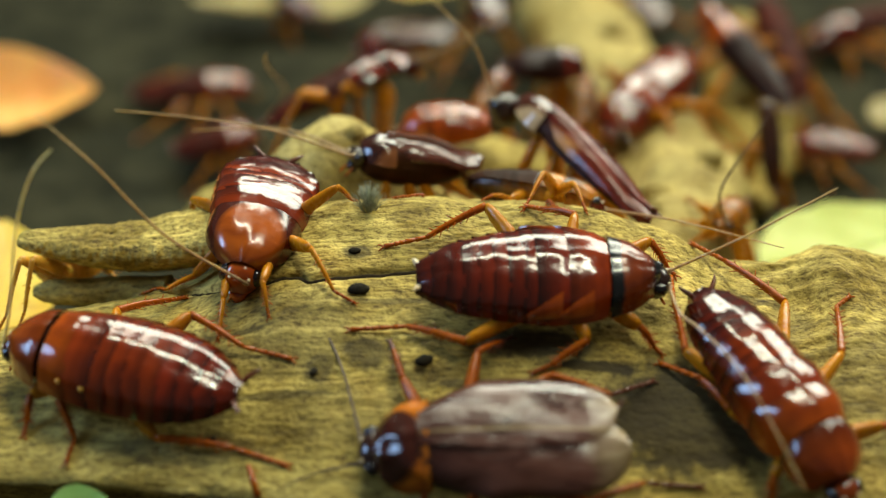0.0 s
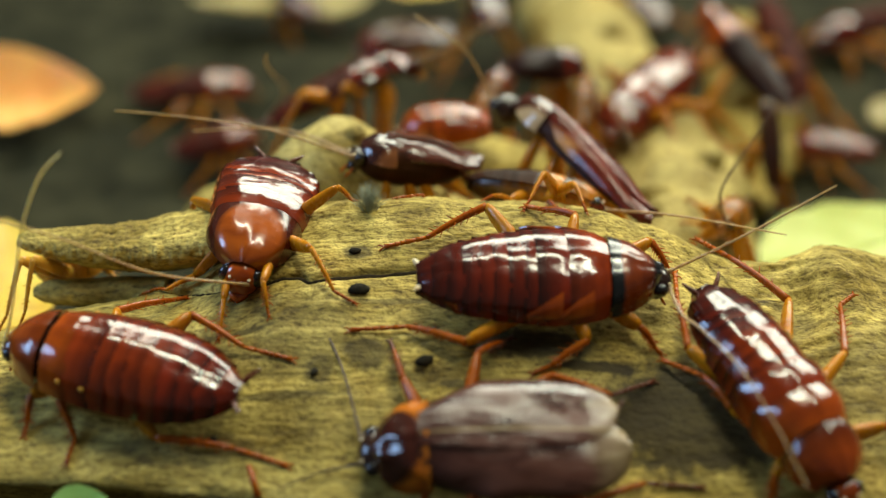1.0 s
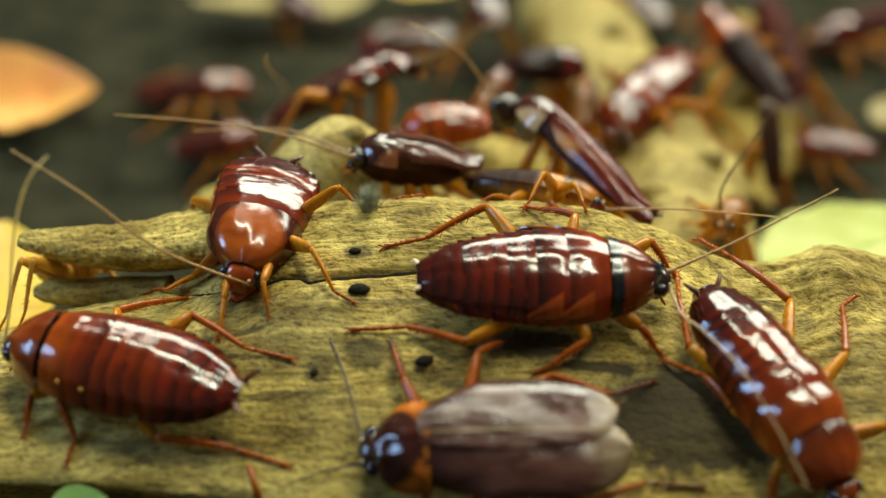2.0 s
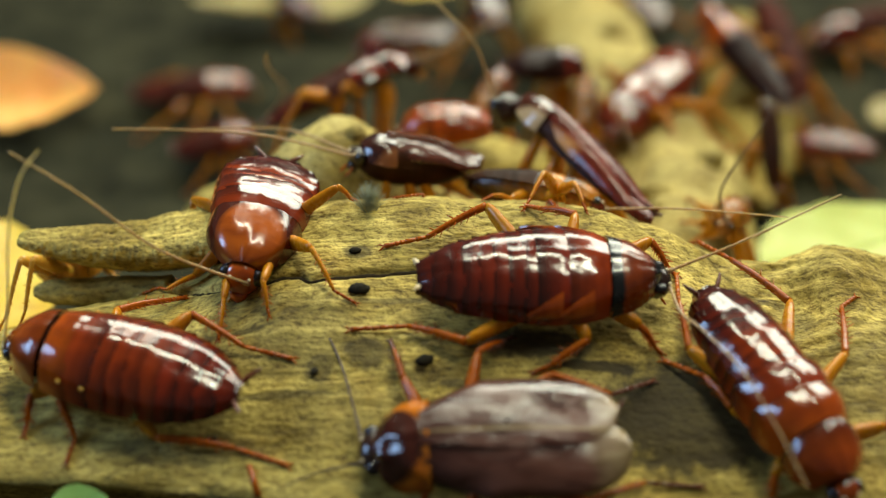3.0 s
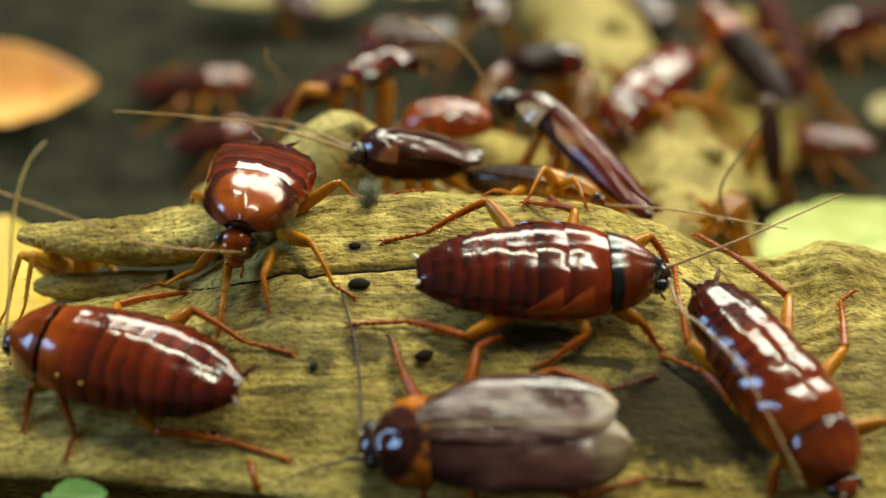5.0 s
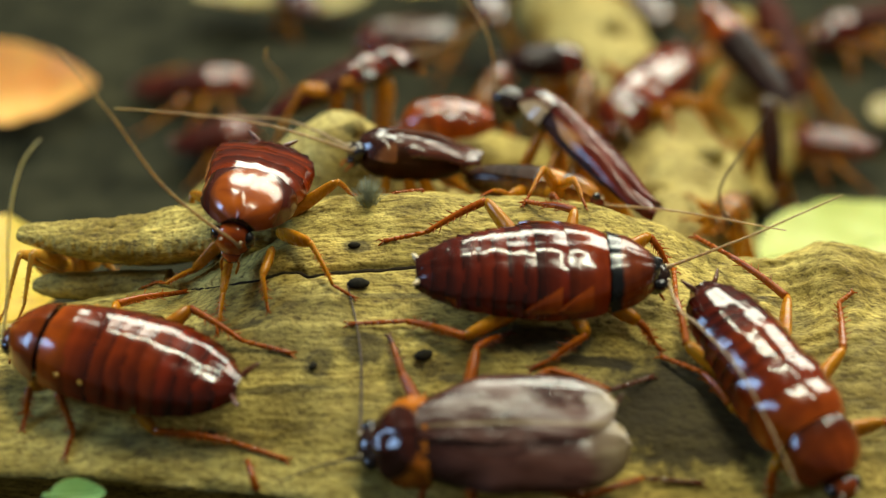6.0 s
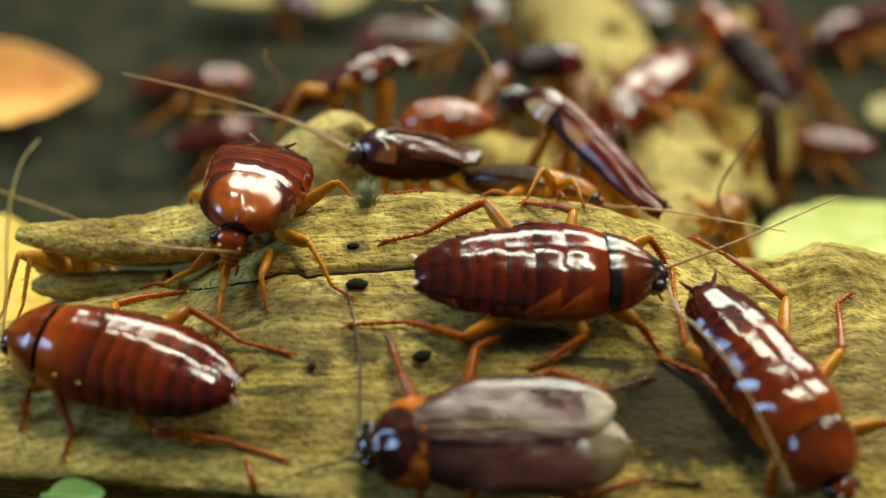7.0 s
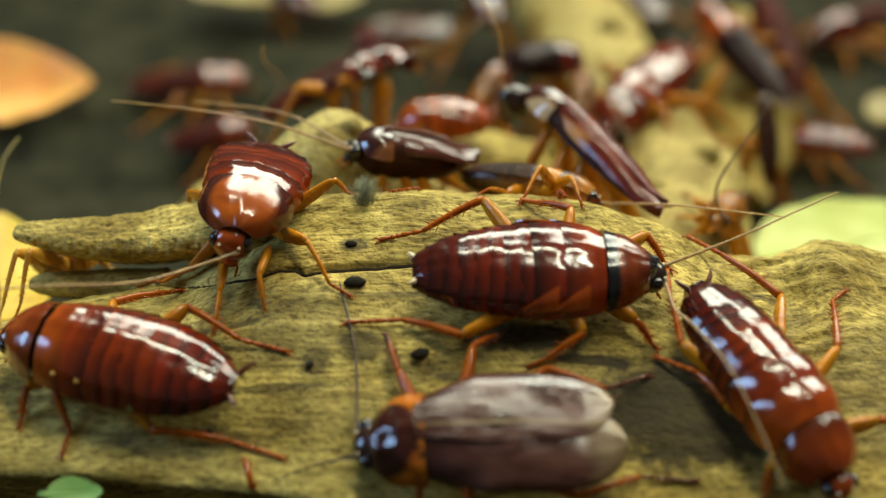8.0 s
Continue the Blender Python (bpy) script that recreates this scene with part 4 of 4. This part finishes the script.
ROACH["k"] = cockroach("dark cockroach far off on the pale branch", 0, 0, 0, 18, 9, 4.2, ends=((27, 101, -22.5), (12, 97, -20.5)), shell=SHELL_MURK, fore=SHELL_DARK, headmat=SHELL_BLACK, feelers=[[(30, 84, -20), (34.6, 70, -24.2)]])
ROACH["l"] = cockroach("striped dark red nymph with a shiny back on the branch", 0, 0, 0, 34, 11.5, 4.6, ends=((30.7, 84, -27), (47.5, 111, -24)), shell=SHELL, wide=SLIM_W, pads=0.03, roll=-8)
ROACH["m"] = cockroach("dark cockroach with a pale shiny shield, blurred far off", 0, 0, 0, 36, 8, 3.8, ends=((54.7, 135, -25), (68.1, 105, -33)), fore=SHELL_ORANGE, shell=SHELL_MURK)
ROACH["m2"] = cockroach("dark red cockroach on the shaded wood far off", 0, 0, 0, 34, 7.5, 4.0, ends=((69.5, 146, -28), (73, 115, -36)), shell=SHELL_DULL)
ROACH["n"] = cockroach("reddish nymph on the soil beside the lime leaf", 0, 0, 0, 20, 8, 3.4, ends=((69.9, 112, -45), (87.6, 109.6, -45)), shell=SHELL, wide=SLIM_W)
ROACH["o"] = cockroach("red nymph with a pale head end on the soil", 0, 0, 0, 26, 9, 3.4, ends=((-42.7, 140, -45.2), (-67.3, 138, -46.6)), shell=SHELL_DULL, fore=SHELL, wide=SLIM_W)
ROACH["p"] = cockroach("red nymph on the dark soil near the limb", 0, 0, 0, 20, 9, 3.4, ends=((-39.1, 116, -44.8), (-55, 112, -46.6)), shell=SHELL_DULL, fore=SHELL, feelers=[[(-30, 95, -25), (-29, 60, -2), (-27.7, 50, 5)]])
ROACH["q"] = cockroach("small red cockroach at the far edge", 0, 0, 0, 14, 8, 3.4, ends=((-40.1, 184, -44.5), (-30, 175.7, -44.5)), shell=SHELL_DARK)
ROACH["r"] = cockroach("grey-winged cockroach far behind the branch", 0, 0, 0, 22, 11, 4.2, ends=((-18.5, 157, -44.5), (0.8, 164.5, -44.5)), kind="adult", wingmat=WING, shell=SHELL_DARK)
ROACH["s"] = cockroach("red cockroach far behind the branch", 0, 0, 0, 20, 9, 4, ends=((8.6, 166.5, -34), (10.7, 144.7, -34)), shell=SHELL_MAROON)
ROACH["t"] = cockroach("dark brown cockroach far off on the soil", 0, 0, 0, 26, 8.5, 4.2, ends=((84.7, 158.3, -44), (106.7, 175.7, -44)), shell=SHELL_DULL, fore=SHELL_DARK)
ROACH["v"] = cockroach("black cockroach climbing beside the far branch", 0, 0, 0, 14, 3.4, 2.8, ends=((61.1, 92, -25.4), (61.7, 80, -37)), shell=SHELL_SOOT, headmat=SHELL_BLACK, feelers=[[(64.8, 88, -24.8), (68.7, 86, -25.5)]])
ROACH["x"] = cockroach("amber-brown nymph with amber legs tucked behind the log", 0, 0, 0, 16, 5.8, 2.9, ends=((45, 40, -20.5), (50, 54, -25)), shell=SHELL_AMBER, legmat=(LEG, LEG, LEG_RED), feelers=[[(42.7, 34, -10.9), (47.5, 38, -4.2), (51.4, 42, 0.1)]], feelmat=FEELER_DARK)
ROACH["y"] = cockroach("pale-backed cockroach at the far end of the branch", 0, 0, 0, 18, 10, 4, ends=((42.3, 191, -44), (51.7, 169.2, -44)), kind="adult", wingmat=WING, shell=SHELL)
ROACH["u"] = cockroach("translucent amber nymph under the broken limb", 0, 0, 0, 11, 7.5, 3.6, ends=((-51.5, 26, -18.4), (-61.5, 24.5, -19.4)), shell=SHELL_HONEY, legmat=(LEG_HONEY, LEG_HONEY, LEG), legs={0: None, 1: None, 2: None, 3: None, 4: (-58.9, 14, 12, -61.2, 10), 5: (-60.7, 14, 12.8, -64.2, 9.5)})
ROACH["z1"] = cockroach("amber nymph between the branch and the winged adult", 0, 0, 0, 14, 4.5, 3.0, ends=((26, 86, -17.5), (24.2, 74, -23)), shell=SHELL_AMBER)
ROACH["z4"] = cockroach("amber cockroach behind the climbing adult", 0, 0, 0, 15, 5, 3.0, ends=((11.5, 92, -19.5), (5.8, 80, -22)), shell=SHELL_AMBER, fore=SHELL_TAWNY)


def loose_leg():
    """A shed shin with its spines on the wood."""
    a, b = drop(-25, -21), drop(-23.6, -24.5)
    d = (b - a).normalized()
    ob = new("shed_leg")
    ob.matrix_basis = pose(a.x * MM, a.y * MM, (a.z + 0.3) * MM)
    part("shin", tube([Vector((0, 0, 0)), (b - a) * 0.5, b - a], [0.3, 0.42, 0.5], 8), LEG_RED, ob)
    for k in range(5):
        q = d * (0.6 + 0.7 * k)
        part("spine", tube([q, q + Vector((0.8 if k % 2 else -0.8, 0.5, 0.25))], [0.11, 0.02], 5), LEG_RED, ob)
    tagged(ob, "shed reddish cockroach leg lying on the wood", "leg")


loose_leg()


# ---- leaves ----
def leaf(label, x, y, z, length, width, turn, mat, curl=0.2, tilt=0, lean=0, seed=0):
    rows_t, rows_b = [], []
    for i in range(25):
        u = i / 24
        hw = width / 2 * math.sin(math.pi * u ** 0.8) ** 0.75 if 0 < u < 1 else 0.05
        rt, rb = [], []
        for k in range(13):
            v = -1 + k / 6
            p = Vector((length * (u - 0.5), hw * v * (1 + 0.06 * wobble((u * 9, v, seed), 1)), 0))
            p.z = curl * length * (u - 0.5) ** 2 + curl * width * 0.5 * v * v * math.sin(math.pi * u) - 0.25 * math.exp(-(v / 0.08) ** 2) + 0.6 * wobble(p, 6, seed)
            rt.append(p + Vector((0, 0, 0.12)))
            rb.append(p - Vector((0, 0, 0.12)))
        rows_t.append(rt)
        rows_b.append(rb)
    vf = joined(sheet(rows_t), sheet(rows_b), sheet([[r[0] for r in rows_t], [r[0] for r in rows_b]]), sheet([[r[-1] for r in rows_t], [r[-1] for r in rows_b]]))
    ob = new("leaf")
    part("blade", vf, mat, ob)
    rib = [rows_t[i][6] + Vector((0, 0, 0.1)) for i in range(1, 24)]
    rib = [rib[0] - Vector((length * 0.14, 0, -0.5))] + rib
    part("midrib", tube(rib, [0.42 - 0.014 * i for i in range(24)], 6), mat, ob)
    ob.matrix_basis = pose(x * MM, y * MM, z * MM, tilt, lean, turn)
    tagged(ob, label, "leaf", "fallen leaves on the soil")
    return ob


leaf("orange fallen leaf on the dark soil", -94, 132.5, -44, 40, 23, 0, LEAF_ORANGE, 0.25, 25)
leaf("pale lime-green fallen leaf behind the log", 76, 70, -43.5, 42, 24, 22, LEAF_LIME, 0.15, 6, seed=2)
leaf("yellow fallen leaf beside the limb", -73, 42, -33, 34, 20, 100, LEAF_YELLOW, 0.25, 10, seed=3)
leaf("small green leaf leaning on the front of the log", -46.4, -24.8, -22.6, 7.2, 4.4, 8, LEAF_GREEN, 0.12, 30, 0, seed=4)
leaf("yellow leaf lying far off on the soil", -26, 184, -44, 22, 15, 30, LEAF_TAN, 0.2, 10, seed=5)
leaf("yellow leaf lying far off on the soil", -48, 180, -44, 26, 15, 170, LEAF_TAN, 0.2, 10, seed=6)
leaf("yellow leaf lying far off on the soil", -3, 190, -42, 28, 16, 10, LEAF_YELLOW, 0.2, 10, seed=7)
leaf("olive leaf at the far side of the soil", 96, 128, -46, 15, 10, 60, LEAF_TAN, 0.2, 5, seed=8)


# ---- droppings on the log ----
def dropping(x, y, length, width, turn, seed):
    vf = ellipsoid((0, 0, 0), (length / 2, width / 2, width * 0.42), 12, 14)
    vf = ([tuple(Vector(v) * (1 + 0.16 * wobble(v, 0.5, seed))) for v in vf[0]], vf[1])
    ob = new("dropping", mesh_of("dropping", vf, FRASS))
    c = drop(x, y)
    ob.matrix_basis = pose(c.x * MM, c.y * MM, (c.z + width * 0.3) * MM, 18, 0, turn)
    tagged(ob, "small black dropping on the weathered wood", "dropping", "droppings on the log")


dropping(-11.5, 1.8, 3.0, 1.7, 4, 1)
dropping(-2.5, -8.7, 2.6, 1.6, 30, 2)
dropping(-17.1, -9.9, 1.4, 1.0, 60, 3)
dropping(-12.3, 8.2, 1.8, 1.0, 10, 4)
dropping(-30, -17.5, 1.5, 1.0, 10, 5)


def mould_tuft(x, y, height, count):
    """A soft clump of fine upright threads, made up for a smudge near the lens."""
    rng = random.Random(5)
    c = drop(x, y)
    threads = []
    for _ in range(count):
        a, spread = rng.uniform(0, 2 * math.pi), rng.random() ** 0.7
        root = Vector((0.9 * spread * math.cos(a), 0.9 * spread * math.sin(a), -0.3))
        lean = Vector((math.cos(a), math.sin(a), 0)) * (2.0 * spread)
        tip = height * (1.0 - 0.5 * spread) * rng.uniform(0.6, 1.0)
        threads.append(tube([root, root + lean * 0.35 + Vector((0, 0, tip * 0.55)), root + lean + Vector((rng.uniform(-0.4, 0.4), 0, tip))], [0.022, 0.026, 0.014], 4))
    ob = new("mould_tuft", mesh_of("mould_tuft", joined(*threads), SMUDGE))
    ob.matrix_basis = pose(c.x * MM, c.y * MM, c.z * MM)
    tagged(ob, "small grey-green tuft, added in place of a blurred smudge", "mould")


mould_tuft(-10.6, 16.2, 5.6, 240)


# ---- what moves ----
TOWARDS = Vector((0, -0.848, 0.53))


def sway(ob, rows):
    """A feeler's swing about its root: seconds, degrees turned in the plane that faces the walker's side, degrees lifted."""
    bpy.context.view_layer.update()
    rest, up = ob.matrix_basis.copy(), ob.parent.matrix_world.to_3x3()
    keyed = []
    for t, a, b in rows:
        turn = Matrix.Rotation(radians(a), 3, TOWARDS) @ Matrix.Rotation(radians(b), 3, "X")
        keyed.append((t, Matrix.Translation(rest.translation) @ (up.inverted() @ turn @ up).to_4x4()))
    walk(ob, keyed)


def shift(ob, rows, pivot=(0, 0, 0)):
    """Small moves of a thing or part in its own space: seconds, millimetres x, y, z, degrees rx, ry, rz about the pivot."""
    rest = ob.matrix_basis.copy()
    p = Matrix.Translation(Vector(pivot) * MM)
    walk(ob, [(t, rest @ pose(x * MM, y * MM, z * MM) @ p @ pose(0, 0, 0, rx, ry, rz) @ p.inverted()) for t, x, y, z, rx, ry, rz in rows])


def motions():
    feeler = lambda key, n: FEELERS[ROACH[key].name][n]
    sway(feeler("a", 0), [(0, 0, 0), (0.5, -1, 0), (1, -2.4, 0), (1.5, -1, 3), (3, 3, 3), (3.5, 3.5, 3), (4.5, 1.3, 0), (6, 3, 0), (7, 3, 0), (8, 7.5, 3)])
    lash = [(0, 42), (0.1, 39), (0.2, 33.5), (0.3, 28), (0.4, 16), (0.5, 13), (0.8, 13), (1.0, 17), (1.3, 17), (1.5, 20), (1.7, 29), (2.8, 35), (3.0, 32), (3.2, 16), (3.4, 9), (3.6, 4), (3.9, 6), (4.5, 14),
            (4.7, 17), (5.8, 47), (6.0, 54), (6.1, 42), (6.2, 31), (6.3, 17), (6.5, 13), (6.8, 31), (7.0, 23), (7.2, 0), (7.6, 0), (8, -3)]
    sway(feeler("b", 0), [(t, 42 - a, 0) for t, a in lash])
    sway(feeler("c", 1), [(0, 0, 0), (3.5, 0, 0), (4.5, -9, 0), (6.5, -17, 0), (8, -15, 0)])
    sway(feeler("d", 0), [(0, 0, 0), (1, 1, 0), (3.5, -2.8, 0), (6.5, -3.5, 0), (8, -3, 0)])
    sway(feeler("d", 1), [(0, 0, 0), (1, 1, 0), (4.5, 0, 0), (8, -4, 0)])
    sway(feeler("f", 0), [(0, 0, 0), (1.5, 0, 0), (3, 4.5, 0), (3.5, 4.7, 0), (4.5, 2.4, 0), (6, 1, 0), (6.5, -0.4, 0), (7, -7.6, 0), (7.5, -4, 0), (8, -0.4, 0)])
    sway(feeler("f", 1), [(0, 0, 0), (3, 0, 0), (4.5, -1.5, 0), (7, -5, 0), (8, -8, 0)])
    sway(feeler("g", 0), [(0, -10, 0), (1, -5.6, 0), (1.5, 0, 0), (3.5, 0, 0), (4.5, -4.5, 0), (7, -5.5, 0), (8, -1.5, 0)])
    sway(feeler("h", 0), [(0, 0, 0), (1, 12, 0), (1.5, 22.6, 0), (3, 0, 0), (3.5, 0, 0), (4.5, 21, 0), (6, -10, 0), (6.5, -25, 0), (7, 12, 0), (7.5, 0, 0), (8, -14, 0)])
    rise = [(t, 0, -y, z, 0, -a, 0) for t, y, z, a in ((0, 0.5, 0, 0), (3.6, 0.5, 0, 0), (3.8, 0.6, 0.4, 3), (4.0, 0.8, 1.1, 8), (4.5, 1.1, 1.9, 8.5), (4.7, 1.2, 2.0, 10), (5.8, 1.5, 1.9, 11),
                                                      (6.5, 1.5, 1.8, 11), (7.4, 1.4, 1.5, 9.5), (8, 1.3, 1.3, 8.5))]
    for ob in ROACH["b"].children:
        if ob.name.startswith("body"):
            shift(ob, rise, (-11, 0, 4))
        if ob.name.startswith("head"):
            shift(ob, [(0, 0, -0.5, 0, 0, 0, 0), (3.6, 0, -0.5, 0, 0, 0, 0), (4.0, -0.6, -0.9, 3.0, 0, 14, 0), (4.5, -0.6, -1.2, 4.2, 0, 14, 0), (6, -0.6, -2.0, 5.4, 0, 8, 0), (6.5, -0.6, -2.0, 5.0, 0, 14, 0), (8, -0.6, -1.7, 4.3, 0, 12, 0)])
    shift(ROACH["e"], [(t, 0, 0, 0, 0, a, -b) for t, a, b in ((0, 0, 0), (0.5, 0.6, 0), (1, 1.2, 0.5), (1.5, 1.3, 0.9), (3, 0.2, 1.1), (3.5, 0.7, 0.9), (4.5, 1.3, 0.6), (6, 0.6, 0.6), (7, 0.6, 0.5), (8, 0.4, -0.1))], (16, 0, 0))
    h0 = ROACH["h"].matrix_basis.copy()
    step = lambda x, y, z: Matrix.Translation(Vector((x, y, z)) * MM) @ h0
    walk(ROACH["h"], [(0, h0), (3, step(0.1, 0, 0)), (4.7, step(0.1, 0, 0)), (5.8, step(0.4, 0.1, 0.2)), (6.0, step(0.6, 0.2, 0.3)), (6.25, step(1.4, 0.4, 0.6)), (6.5, step(2.1, 0.6, 0.9)), (7, step(1.8, 0.5, 0.5)), (8, step(2.2, 0.5, 0.4))])


motions()
